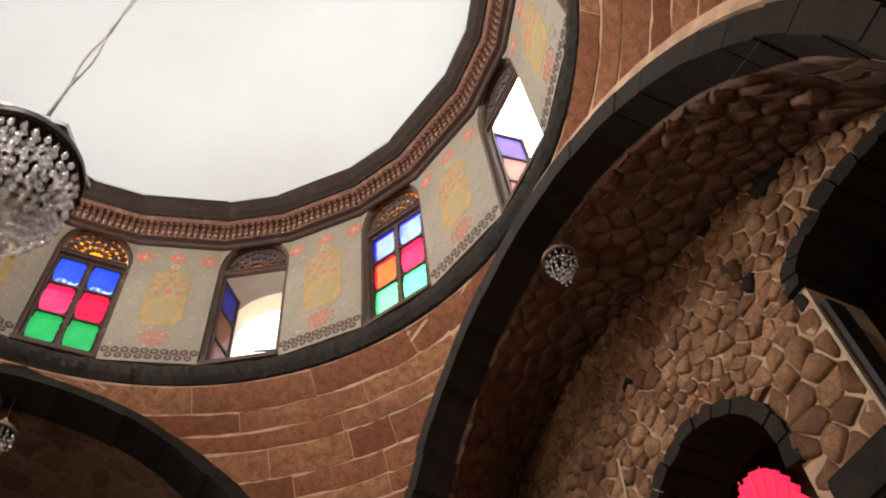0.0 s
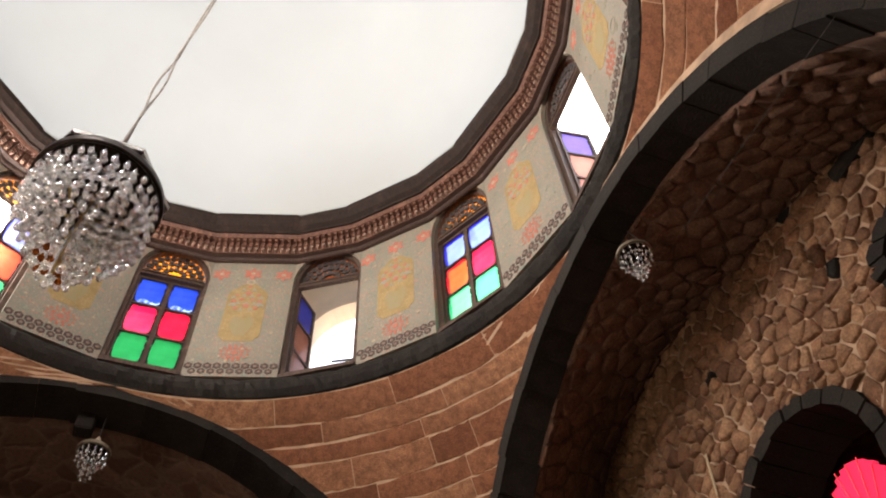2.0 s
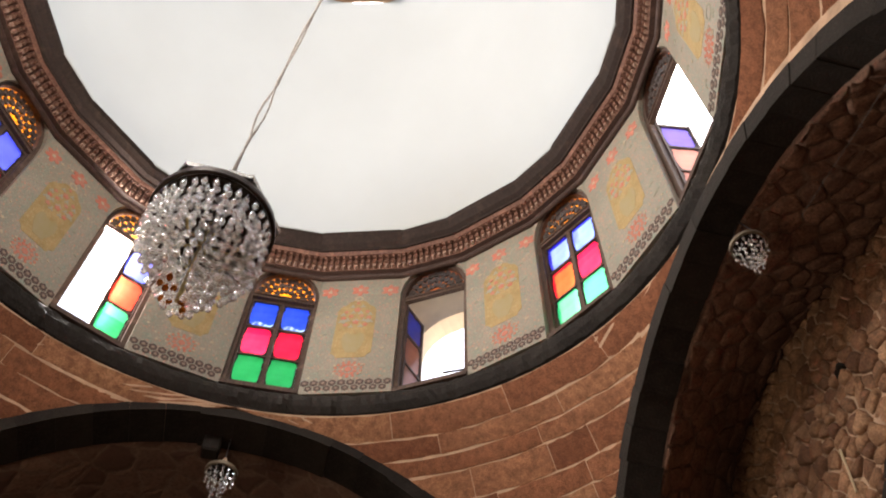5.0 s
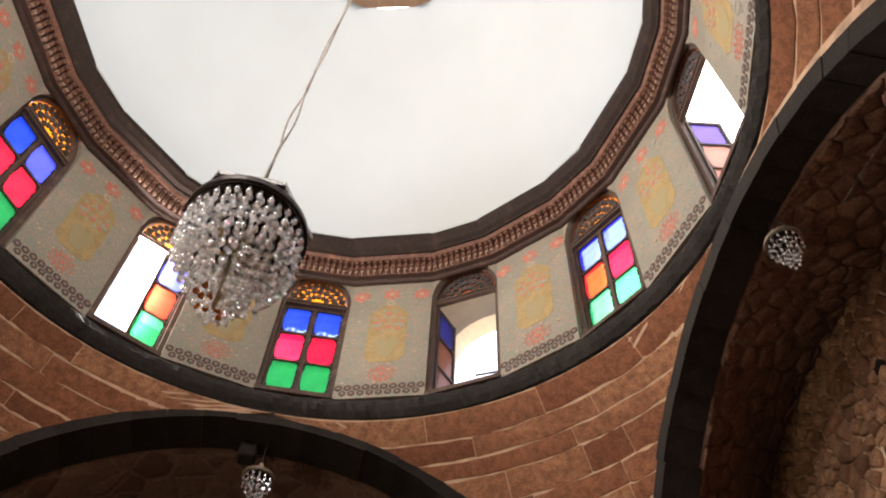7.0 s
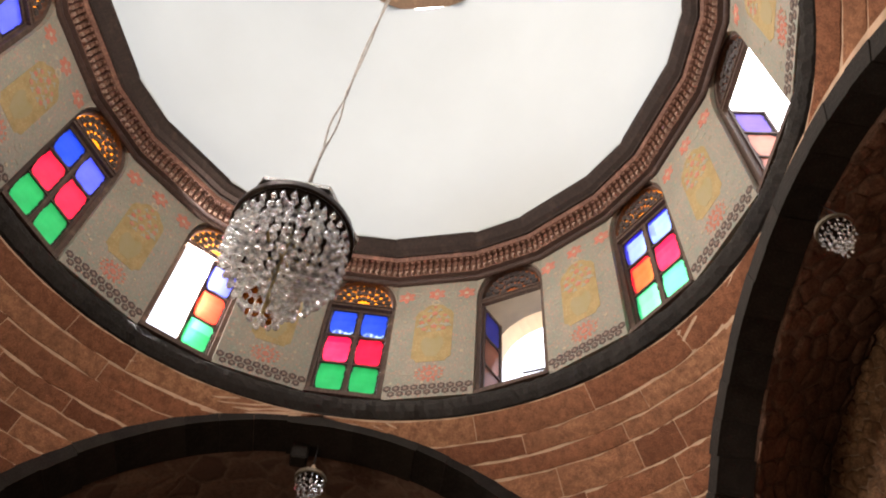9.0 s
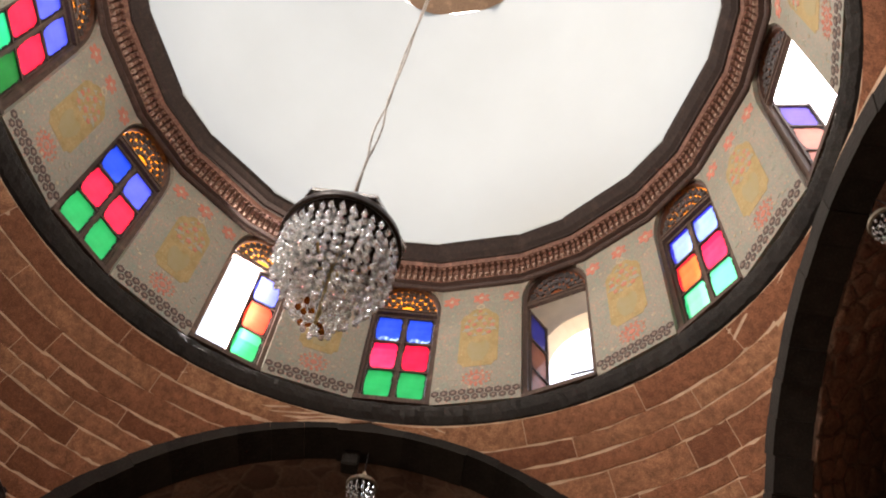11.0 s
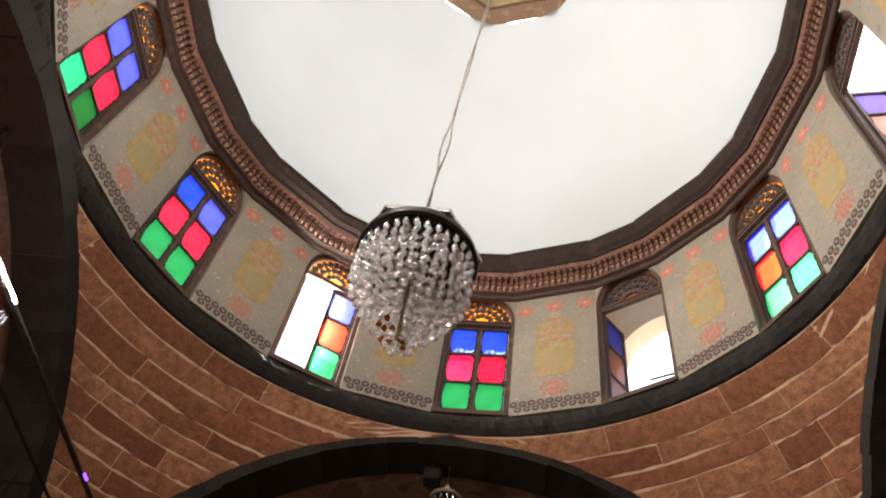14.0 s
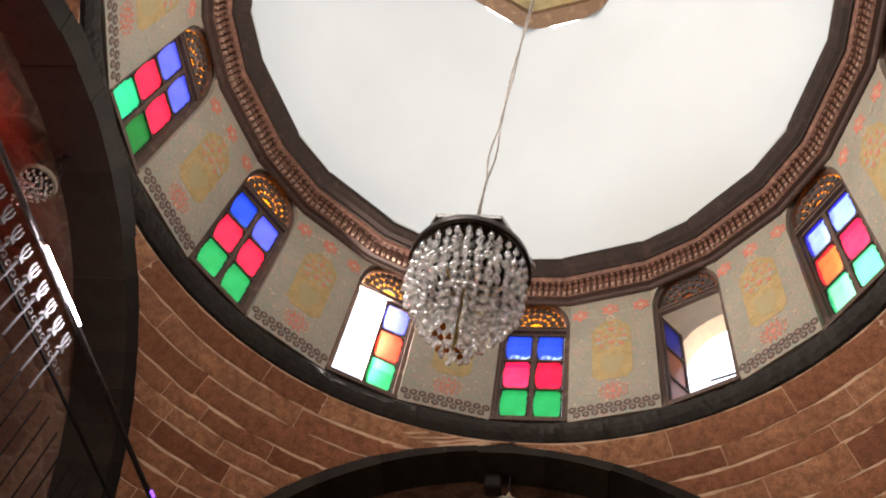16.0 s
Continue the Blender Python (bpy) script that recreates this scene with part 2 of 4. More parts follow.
CORNICE = make_wood("cornice_wood", (0.06, 0.026, 0.017), (0.135, 0.066, 0.044))
BEAD = make_wood("bead_wood", (0.026, 0.014, 0.01), (0.05, 0.028, 0.021))
DENTIL = make_wood("dentil_wood", (0.14, 0.08, 0.056), (0.235, 0.15, 0.112))
DARKSTONE = make_stone("dark_vault_stone", (0.085, 0.042, 0.031), (0.15, 0.078, 0.05), (0.235, 0.128, 0.077), 6.0, 0.95, 1.0)
LATTICE = make_plain("lattice_metal", (0.03, 0.022, 0.018), 0.6, 0.0, 0.4)
IRON = make_plain("iron", (0.05, 0.045, 0.045), 0.35, 0.8, 0.4)
STEEL = make_plain("polished_steel", (0.6, 0.58, 0.55), 0.25, 1.0, 0.1)
CORD = make_plain("cord", (0.22, 0.19, 0.16), 0.8)
CREAM = make_plain("cream_plaster", (0.6, 0.5, 0.38), 0.9, 0.0, 0.1, 3.0)
FLOOR = make_stone("paving", (0.14, 0.1, 0.075), (0.18, 0.128, 0.095), (0.22, 0.158, 0.12), 2.0, 0.5)
BOUNCE_RENDER = make_plain("bounce_render", (0.5, 0.46, 0.4), 0.9, 0.0, 0.15, 2.0)
SHEET = make_sheet()
CRYSTAL = make_crystal("crystal")
AMBER = make_crystal("amber_crystal", (0.75, 0.38, 0.12))
GREEN_G = make_pane("green_glass", (0.05, 0.4, 0.17))
RED_G = make_pane("red_glass", (0.8, 0.05, 0.14))
BLUE_G = make_pane("blue_glass", (0.075, 0.16, 0.55))
DEEP_G = make_pane("deep_green_glass", (0.03, 0.26, 0.07))
PERI_G = make_pane("periwinkle_glass", (0.2, 0.22, 0.68))
MINT_G = make_pane("mint_glass", (0.3, 0.8, 0.5))
ORANGE_G = make_pane("orange_glass", (0.9, 0.11, 0.05))
AMBER_G = make_pane("amber_glass", (0.95, 0.44, 0.06))
AMBER_SHADE_G = make_pane("shaded_amber_glass", (0.55, 0.26, 0.12))
VIOLET_G = make_pane("violet_glass", (0.27, 0.2, 0.56))
PINK_G = make_pane("pink_glass", (0.56, 0.33, 0.27))
BLUE_W = make_two_tone_pane("blue_glass_worn_at_foot", (0.075, 0.16, 0.55), (0.62, 0.72, 0.95), 0.06, -0.2, 0.06, 0.55, 0.3)
GREEN_S = make_two_tone_pane("green_glass_streaked", (0.05, 0.38, 0.16), (0.12, 0.55, 0.27), 0.08, 0.33, 0.5)
SKY_W = make_two_tone_pane("blue_glass_pale_middle", (0.1, 0.09, 0.62), (0.5, 0.62, 0.97), 0.06, -0.1, 0.43)
SKY_V = make_two_tone_pane("blue_glass_pale_field", (0.12, 0.12, 0.66), (0.4, 0.5, 0.95), 0.02, -0.1, 0.44)
FIRE_W = make_two_tone_pane("red_glass_orange_middle", (0.85, 0.04, 0.1), (0.98, 0.36, 0.14), 0.05, -0.1, 0.46)
RED_W = make_two_tone_pane("red_glass_two_tone", (0.9, 0.05, 0.18), (0.92, 0.11, 0.24), -0.1, -0.1, 0.4)
MINT_W = make_two_tone_pane("mint_glass_pale_middle", (0.1, 0.6, 0.33), (0.45, 0.92, 0.62), 0.05, -0.1, 0.47)
TEAL_W = make_two_tone_pane("teal_glass_chipped", (0.09, 0.58, 0.33), (0.3, 0.8, 0.55), -0.1, -0.1, 0.07, 0.55, 0.2)
REDGLOW = make_glow("red_lamp", (1.0, 0.03, 0.1), 0.14)
VIOLETGLOW = make_glow("violet_led", (0.25, 0.08, 1.0), 0.5)


# ---- mesh helpers ----
def mesh_of(bm, name, smooth=False):
    me = bpy.data.meshes.new(name)
    bmesh.ops.recalc_face_normals(bm, faces=bm.faces[:])
    bm.to_mesh(me)
    bm.free()
    if smooth:
        me.polygons.foreach_set("use_smooth", [True] * len(me.polygons))
    return me


def part(name, bm, material, parent=None, label="", m=None, smooth=False):
    me = bm if isinstance(bm, bpy.types.Mesh) else mesh_of(bm, name, smooth)
    if material and not me.materials:
        me.materials.append(material)
    ob = new(name, me)
    if parent:
        ob.parent = parent
    if m is not None:
        ob.matrix_basis = m
    return tagged(ob, label)


def empty(name, m=None, **tags):
    ob = new(name)
    ob.empty_display_size = 0.2
    if m is not None:
        ob.matrix_basis = m
    return tagged(ob, **tags)


def box(bm, lo, hi, m=None):
    vs = [bm.verts.new((x, y, z)) for z in (lo[2], hi[2]) for y in (lo[1], hi[1]) for x in (lo[0], hi[0])]
    for f in ((0, 2, 3, 1), (4, 5, 7, 6), (0, 1, 5, 4), (2, 6, 7, 3), (0, 4, 6, 2), (1, 3, 7, 5)):
        bm.faces.new([vs[i] for i in f])
    if m is not None:
        bmesh.ops.transform(bm, matrix=m, verts=vs)
    return vs


def boxes(*items):
    bm = bmesh.new()
    for lo, hi in items:
        box(bm, lo, hi)
    return bm


def prism(bm, outline, y0, y1, inset=0.0):
    """A slab: a closed outline of (x, z), from y0 (front) to y1 (back); the front is drawn in by inset."""
    cx = sum(p[0] for p in outline) / len(outline)
    cz = sum(p[1] for p in outline) / len(outline)
    k = 1.0 - inset
    a = [bm.verts.new((cx + (x - cx) * k, y0, cz + (z - cz) * k)) for x, z in outline]
    b = [bm.verts.new((x, y1, z)) for x, z in outline]
    bm.faces.new(a)
    bm.faces.new(b[::-1])
    n = len(a)
    for i in range(n):
        bm.faces.new((a[i], b[i], b[(i + 1) % n], a[(i + 1) % n]))
    return a + b


def lathe(bm, profile, seg=24, cx=0.0, cy=0.0, close=False):
    rings = []
    for r, z in profile:
        rings.append([bm.verts.new((cx + r * math.cos(2 * math.pi * i / seg), cy + r * math.sin(2 * math.pi * i / seg), z)) for i in range(seg)])
    for a, b in zip(rings, rings[1:]):
        for i in range(seg):
            bm.faces.new((a[i], a[(i + 1) % seg], b[(i + 1) % seg], b[i]))
    if close:
        bm.faces.new(rings[0][::-1])
        bm.faces.new(rings[-1])
    return [v for r in rings for v in r]


def tube(bm, pts, r, seg=6):
    pts = [Vector(p) for p in pts]
    rings = []
    for i, p in enumerate(pts):
        d = (pts[min(i + 1, len(pts) - 1)] - pts[max(i - 1, 0)]).normalized()
        u = d.orthogonal().normalized()
        v = d.cross(u)
        rings.append([bm.verts.new(p + r * (math.cos(2 * math.pi * k / seg) * u + math.sin(2 * math.pi * k / seg) * v)) for k in range(seg)])
    for a, b in zip(rings, rings[1:]):
        off = min(range(seg), key=lambda o: (a[0].co - b[o].co).length)
        for k in range(seg):
            bm.faces.new((a[k], a[(k + 1) % seg], b[(k + 1 + off) % seg], b[(k + off) % seg]))
    bm.faces.new(rings[0][::-1])
    bm.faces.new(rings[-1])


def polar(az, r, z):
    a = radians(az)
    return (r * math.sin(a), r * math.cos(a), z)


def facet(az, dist, z=0.0):
    """A pose on the drum: x to the right along the facet, y outward, z up; origin on the facet at azimuth az."""
    x, y, _ = polar(az, dist, 0)
    return pose(x, y, z, 0, 0, -az)


def wall_pose(az, dist, z=0.0):
    """As facet(), but on the flanks of the drum the wall leans: its foot stands out, its head stays."""
    lean = 0.1 * math.sin(radians(az)) ** 2
    return facet(az, dist + lean, z) @ pose(0, 0, 0, math.degrees(math.atan2(lean, 2.3)))


# ---- drum ----
HALF = 6.75                                           # half a window bay, in degrees
AZ = [-120, -88.7, -59.4, -29.6, 0.4, 30.1, 58.8, 89.3, 120, 150, 180, 210]
WIN_D = RR * math.cos(radians(HALF))                  # distance of a window facet
WIN_W = 2 * RR * math.sin(radians(HALF))              # its width
THICK = 0.2
ARCH_Z, ARCH_TOP = 1.78, 2.40                         # springing and crown of a window
WALL_TOP = 2.95
DEEP, LIFT = 0.085, 0.075                              # the windows stand this far back in their openings, and this far up


def arch_outline(w, z0, zs, zt, n=14, power=2.3):
    """Half-round headed outline as (x, z): up the right side, over, down the left."""
    pts = [(w / 2, z0), (w / 2, zs)]
    for i in range(1, n):
        a = math.pi * i / n
        c, s = math.cos(a), math.sin(a)
        pts.append((math.copysign(abs(c) ** (2 / power), c) * w / 2, zs + abs(s) ** (2 / power) * (zt - zs)))
    return pts + [(-w / 2, zs), (-w / 2, z0)]


drum = tagged(empty("wall_drum"), label="twelve-sided painted plaster drum with a window in each side", kind="structure")


def head_wall():
    """The wall over a window, with the arch cut out of it."""
    bm = bmesh.new()
    w = WIN_W / 2
    arc = arch_outline(WIN_W + 0.012, ARCH_Z + 0.03, ARCH_Z + 0.03, ARCH_TOP + 0.05, 16)
    front, back, tf, tb = [], [], [], []
    for x, z in arc:
        front.append(bm.verts.new((x, 0, z)))
        back.append(bm.verts.new((x, THICK, z)))
        tf.append(bm.verts.new((x, 0, WALL_TOP)))
        tb.append(bm.verts.new((x, THICK, WALL_TOP)))
    for i in range(len(arc) - 1):
        if abs(arc[i][0] - arc[i + 1][0]) > 1e-6:
            bm.faces.new((front[i], front[i + 1], tf[i + 1], tf[i]))
            bm.faces.new((back[i + 1], back[i], tb[i], tb[i + 1]))
        bm.faces.new((front[i + 1], front[i], back[i], back[i + 1]))
    return bm


head_mesh = mesh_of(head_wall(), "window_head")
head_mesh.materials.append(PAINT)
for k, az in enumerate(AZ):
    part("window_head", head_mesh, PAINT, drum, m=wall_pose(az, WIN_D, Z0))


def corner(az, r):
    return Vector(polar(az, r, 0))


def flower(bm, cx, cz, r, petals, y, m_round=0.55):
    pts = []
    n = petals * 4
    for i in range(n):
        a = 2 * math.pi * i / n
        q = r * (m_round + (1 - m_round) * abs(math.cos(a * petals / 2)))
        pts.append((cx + q * math.sin(a), cz + q * math.cos(a)))
    prism(bm, pts, y - 0.004, y + 0.002, 0.06)


def ringlet(bm, cx, cz, r, t, y, n=14):
    for i in range(n):
        a, b = 2 * math.pi * i / n, 2 * math.pi * (i + 1) / n
        q = [(cx + rr * math.cos(u), cz + rr * math.sin(u)) for rr, u in ((r, a), (r, b), (r - t, b), (r - t, a))]
        vs = [bm.verts.new((x, yy, z)) for yy in (y - 0.004, y + 0.001) for x, z in q]
        bm.faces.new(vs[:4])
        for j in (0, 2):
            bm.faces.new((vs[j], vs[4 + j], vs[4 + (j + 1) % 4], vs[(j + 1) % 4]))


def cartouche(w, z0, z1):
    """A panel with a stepped, lobed head and cut lower corners."""
    h = w / 2
    return [(h * 0.72, z0), (h * 0.8, z0 + 0.05), (h, z0 + 0.09), (h, z1 - 0.22), (h * 0.86, z1 - 0.14), (h * 0.62, z1 - 0.1), (h * 0.4, z1 - 0.02), (0, z1 + 0.03),
            (-h * 0.4, z1 - 0.02), (-h * 0.62, z1 - 0.1), (-h * 0.86, z1 - 0.14), (-h, z1 - 0.22), (-h, z0 + 0.09), (-h * 0.8, z0 + 0.05), (-h * 0.72, z0)]


def vase_outline(w, z0, z1):
    """A heart-shaped vase: round shoulders, a dipped rim and a narrow foot."""
    h, t = w / 2, z1 - z0
    right = [(h * 0.5, z0), (h * 0.55, z0 + 0.1 * t), (h * 0.85, z0 + 0.32 * t), (h, z0 + 0.6 * t), (h * 0.92, z0 + 0.85 * t), (h * 0.6, z1), (h * 0.2, z0 + 0.88 * t)]
    return right + [(-x, z) for x, z in right[::-1]]


rng = random.Random(4)
for k, az in enumerate(AZ):
    nxt = AZ[(k + 1) % 12] + (360 if k == 11 else 0)
    a, b = corner(az + HALF, RR), corner(nxt - HALF, RR)
    mid, wid = (a + b) / 2, (b - a).length
    faz = math.degrees(math.atan2(mid.x, mid.y))
    m = wall_pose(faz, mid.length, Z0)
    bm = bmesh.new()
    e = THICK * math.tan(radians(7.5))
    vs = [bm.verts.new(p) for p in ((-wid / 2, 0, -0.02), (wid / 2, 0, -0.02), (wid / 2, 0, WALL_TOP), (-wid / 2, 0, WALL_TOP),
                                    (-wid / 2 - e, THICK, -0.02), (wid / 2 + e, THICK, -0.02), (wid / 2 + e, THICK, WALL_TOP), (-wid / 2 - e, THICK, WALL_TOP))]
    for f in ((0, 1, 2, 3), (5, 4, 7, 6), (1, 5, 6, 2), (4, 0, 3, 7), (3, 2, 6, 7), (4, 5, 1, 0)):
        bm.faces.new([vs[i] for i in f])
    panel = part("panel", bm, PAINT, drum, "faded green and grey floral painted plaster", m)
    # painted ornament, a few millimetres thick
    bm = bmesh.new()
    prism(bm, cartouche(0.52, 0.62, 1.8), -0.003, 0.002, 0.004)
    part("cartouche", bm, OCHRE, panel, "ochre painted cartouche")
    bm = bmesh.new()
    prism(bm, vase_outline(0.3, 0.72, 1.12), -0.005, -0.002, 0.004)
    part("cartouche_field", bm, YELLOW_PAINT, panel)
    bm = bmesh.new()
    flower(bm, 0, 0.4, 0.05, 6, -0.001, 0.7)
    for j in range(10):
        flower(bm, 0.095 * math.sin(j * math.pi / 5), 0.4 + 0.095 * math.cos(j * math.pi / 5), 0.03, 4, -0.001, 0.7)
    for j in range(14):
        flower(bm, 0.165 * math.sin(j * math.pi / 7), 0.4 + 0.135 * math.cos(j * math.pi / 7), 0.022, 4, -0.001, 0.7)
    for sx in (-0.42, 0, 0.42):
        flower(bm, sx, 2.04 - 0.06 * abs(sx), 0.13, 6, -0.002)
    for fx, fz, fr in ((0, 1.33, 0.05), (-0.13, 1.28, 0.04), (0.13, 1.28, 0.04), (-0.17, 1.42, 0.04), (0.17, 1.42, 0.04), (-0.07, 1.46, 0.035), (0.07, 1.46, 0.035), (0, 1.6, 0.05), (-0.14, 1.55, 0.032), (0.14, 1.55, 0.032), (0, 1.74, 0.028)):
        flower(bm, fx, fz, fr, 5, -0.004, 0.5)
    part("rosettes", bm, RED_PAINT, panel, "faded red painted rosettes")
    bm = bmesh.new()
    for j in range(8):
        flower(bm, 0.185 * math.sin(j * math.pi / 4 + 0.39), 0.4 + 0.185 * math.cos(j * math.pi / 4 + 0.39), 0.022, 5, -0.006)
    ringlet(bm, 0, 1.84, 0.06, 0.022, -0.002)
    for sx in (-0.42, 0, 0.42):
        flower(bm, sx, 2.04 - 0.06 * abs(sx), 0.035, 5, -0.006)
    for j in range(26):
        x, z = rng.uniform(-wid / 2 + 0.08, wid / 2 - 0.08), rng.uniform(0.25, 2.15)
        if abs(x) > 0.32 or z > 1.75 or z < 0.6:
            flower(bm, x, z, rng.uniform(0.015, 0.032), 5, -0.002)
    part("pale_flowers", bm, PALE_PAINT, panel)
    bm = bmesh.new()
    for j in range(4):
        x, z = rng.uniform(-wid / 2 + 0.1, wid / 2 - 0.1), rng.uniform(0.25, 2.1)
        if abs(x) > 0.29 or z > 1.8:
            s = rng.uniform(0.05, 0.11)
            ringlet(bm, x, z, s, 0.018, -0.0015, 10)
    for sx in (-0.2, 0, 0.2):
        flower(bm, sx * 0.8, 1.36, 0.05, 4, -0.0035)
    for fx, fz in ((-0.06, 1.24), (0.07, 1.25), (-0.2, 1.35), (0.2, 1.34), (-0.11, 1.38), (0.1, 1.37), (0.05, 1.53), (-0.05, 1.54), (-0.18, 1.5), (0.18, 1.5), (0.07, 1.67), (-0.07, 1.67)):
        flower(bm, fx, fz, 0.042, 3, -0.003, 0.2)
    for j in range(30):
        fx, fz = rng.uniform(-wid / 2 + 0.06, wid / 2 - 0.06), rng.uniform(0.24, 2.18)
        if abs(fx) > 0.3 or fz > 1.86 or fz < 0.58:
            flower(bm, fx, fz, rng.uniform(0.03, 0.055), 3, -0.001, 0.15)
    part("scrolls", bm, SAGE_PAINT, panel)
    bm = bmesh.new()
    nb = 10
    for j in range(nb):
        x = -wid / 2 + wid * (j + 0.5) / nb
        flower(bm, x, 0.165, 0.056, 6, -0.001, 0.85)
        if j < nb - 1:
            flower(bm, x + wid / nb / 2, 0.07, 0.052, 6, 0.0, 0.85)
    part("scallop_border", bm, BROWN_PAINT, panel, "dark brown scalloped painted border")
    bm = bmesh.new()
    for j in range(nb):
        x = -wid / 2 + wid * (j + 0.5) / nb
        flower(bm, x, 0.162, 0.024, 5, -0.004, 0.8)
        if j < nb - 1:
            flower(bm, x + wid / nb / 2, 0.068, 0.022, 5, -0.003, 0.8)
    part("scallop_hearts", bm, HEART_PAINT, panel)

# cornice: mouldings that step inward from the wall to the roof sheet
def poly_az(r):
    h = 5.3 + (HALF - 5.3) * (r - 3.5) / 0.5
    out = []
    for az in AZ:
        out += [az - h, az + h]
    return out


def sweep(bm, profile):
    rings = [[bm.verts.new(polar(a, r, Z0 + z)) for a in poly_az(r)] for r, z in profile]
    for a, b in zip(rings, rings[1:]):
        for i in range(24):
            bm.faces.new((a[i], a[(i + 1) % 24], b[(i + 1) % 24], b[i]))


cornice = empty("cornice", label="brown carved wooden cornice with a row of small modillions", kind="structure")
bm = bmesh.new()
sweep(bm, [(4.0, 2.285), (3.97, 2.28), (3.945, 2.29), (3.93, 2.315), (3.935, 2.34), (3.87, 2.345)])
part("lower_bead", bm, BEAD, cornice, "dark wooden bead")
bm = bmesh.new()
sweep(bm, [(3.87, 2.345), (3.86, 2.56), (3.76, 2.57), (3.74, 2.60), (3.73, 2.62)])
part("frieze", bm, CORNICE, cornice)
bm = bmesh.new()
sweep(bm, [(3.73, 2.62), (3.70, 2.615), (3.69, 2.65), (3.63, 2.68), (3.605, 2.725), (3.565, 2.78), (3.553, 2.865), (3.60, 2.90)])
part("fascia", bm, FASCIA, cornice, "near-black wooden fascia")
bm = bmesh.new()
prism(bm, [(-0.027, 2.44), (0.027, 2.44), (0.027, 2.53), (0.02, 2.555), (-0.02, 2.555), (-0.027, 2.53)], -0.06, 0.02, 0.12)
prism(bm, [(-0.02, 2.52), (0.02, 2.52), (0.02, 2.565), (-0.02, 2.565)], -0.095, -0.04, 0.05)
mod_mesh = mesh_of(bm, "modillion")
mod_mesh.materials.append(CORNICE)
bm = bmesh.new()
prism(bm, [(0.028 * math.cos(math.pi * j / 5), 2.395 - 0.034 * math.sin(math.pi * j / 5)) for j in range(6)] + [(-0.028, 2.425), (0.028, 2.425)], -0.045, 0.02, 0.2)
dent_mesh = mesh_of(bm, "dentil")
dent_mesh.materials.append(DENTIL)
pa = poly_az(3.87)
for i in range(24):
    a, b = corner(pa[i], 3.868), corner(pa[(i + 1) % 24], 3.868)
    d = b - a
    n = max(2, round(d.length / 0.086))
    faz = math.degrees(math.atan2((a + b).x, (a + b).y))
    for j in range(n):
        p = a + d * ((j + 0.5) / n)
        part("modillion", mod_mesh, CORNICE, cornice, m=pose(p.x, p.y, Z0, 0, 0, -faz))
        part("dentil", dent_mesh, DENTIL, cornice, m=pose(p.x, p.y, Z0, 0, 0, -faz))

# roof: white translucent sheets up to an eight-sided wooden panel
bm = bmesh.new()
prof = [(3.61, 2.775)]
for i in range(13):
    u = i / 12
    prof.append((3.56 + (1.5 - 3.56) * u, 2.86 + 4.03 * (u ** 0.94)))
rings = [[bm.verts.new(polar(15 * j + 7.5, r, Z0 + z)) for j in range(24)] for r, z in prof]
for a, b in zip(rings, rings[1:]):
    for i in range(24):
        bm.faces.new((a[i], a[(i + 1) % 24], b[(i + 1) % 24], b[i]))
me = mesh_of(bm, "roof_sheet", True)
roof = part("ceiling", me, SHEET, label="white translucent domed roof over the drum")
tagged(roof, kind="structure")
bm = bmesh.new()
OCT_T = 11.0
octo = [(1.58 * math.sin(radians(45 * i - OCT_T)), 1.58 * math.cos(radians(45 * i - OCT_T))) for i in range(8)]
crown = empty("trim_crown", pose(0, 0, Z0 + 6.86), label="eight-sided brown wooden ceiling panel with a moulded rim", kind="structure")
a = [bm.verts.new((x, y, 0)) for x, y in octo]
a2 = [bm.verts.new((x * 0.82, y * 0.82, -0.0)) for x, y in octo]
b = [bm.verts.new((x * 0.8, y * 0.8, 0.1)) for x, y in octo]
t = [bm.verts.new((x, y, 0.16)) for x, y in octo]
for i in range(8):
    j = (i + 1) % 8
    bm.faces.new((a[i], a[j], a2[j], a2[i]))
    bm.faces.new((a2[i], a2[j], b[j], b[i]))
    bm.faces.new((a[j], a[i], t[i], t[j]))
bm.faces.new(t)
part("rim", bm, make_wood("crown_rim", (0.13, 0.075, 0.045), (0.2, 0.12, 0.07)), crown)
bm = bmesh.new()
bm.faces.new([bm.verts.new((x * 0.81, y * 0.81, 0.095)) for x, y in octo])
part("field", bm, make_plain("crown_field", (0.27, 0.2, 0.09), 0.7, 0.0, 0.35, 4.0), crown, "olive and ochre painted field")


# ---- windows of the drum ----
def lattice_head(w, z0, z1, y):
    """Pierced fanlight: scrolls and rays between two bows."""
    bm = bmesh.new()
    n = 11
    for i in range(n + 1):
        a = math.pi * i / n
        x1, z = math.cos(a) * w / 2, z0 + math.sin(a) * (z1 - z0)
        tube(bm, [(0.3 * x1, y, z0 + 0.3 * (z - z0)), (0.97 * x1, y, z0 + 0.97 * (z - z0))], 0.011, 4)
    for k, f in ((7, 0.36), (9, 0.62), (13, 0.86)):
        for i in range(k):
            a = math.pi * (i + 0.5) / k
            x, z = f * math.cos(a) * w / 2, z0 + f * math.sin(a) * (z1 - z0) * 0.97
            r = 0.043 if f > 0.4 else 0.03
            pts = [(x + r * (0.4 + 0.6 * j / 9) * math.cos(a + j * 0.75), y, z + r * (0.4 + 0.6 * j / 9) * math.sin(a + j * 0.75)) for j in range(10)]
            tube(bm, pts, 0.022, 4)
    return bm


FW = WIN_W + 0.004
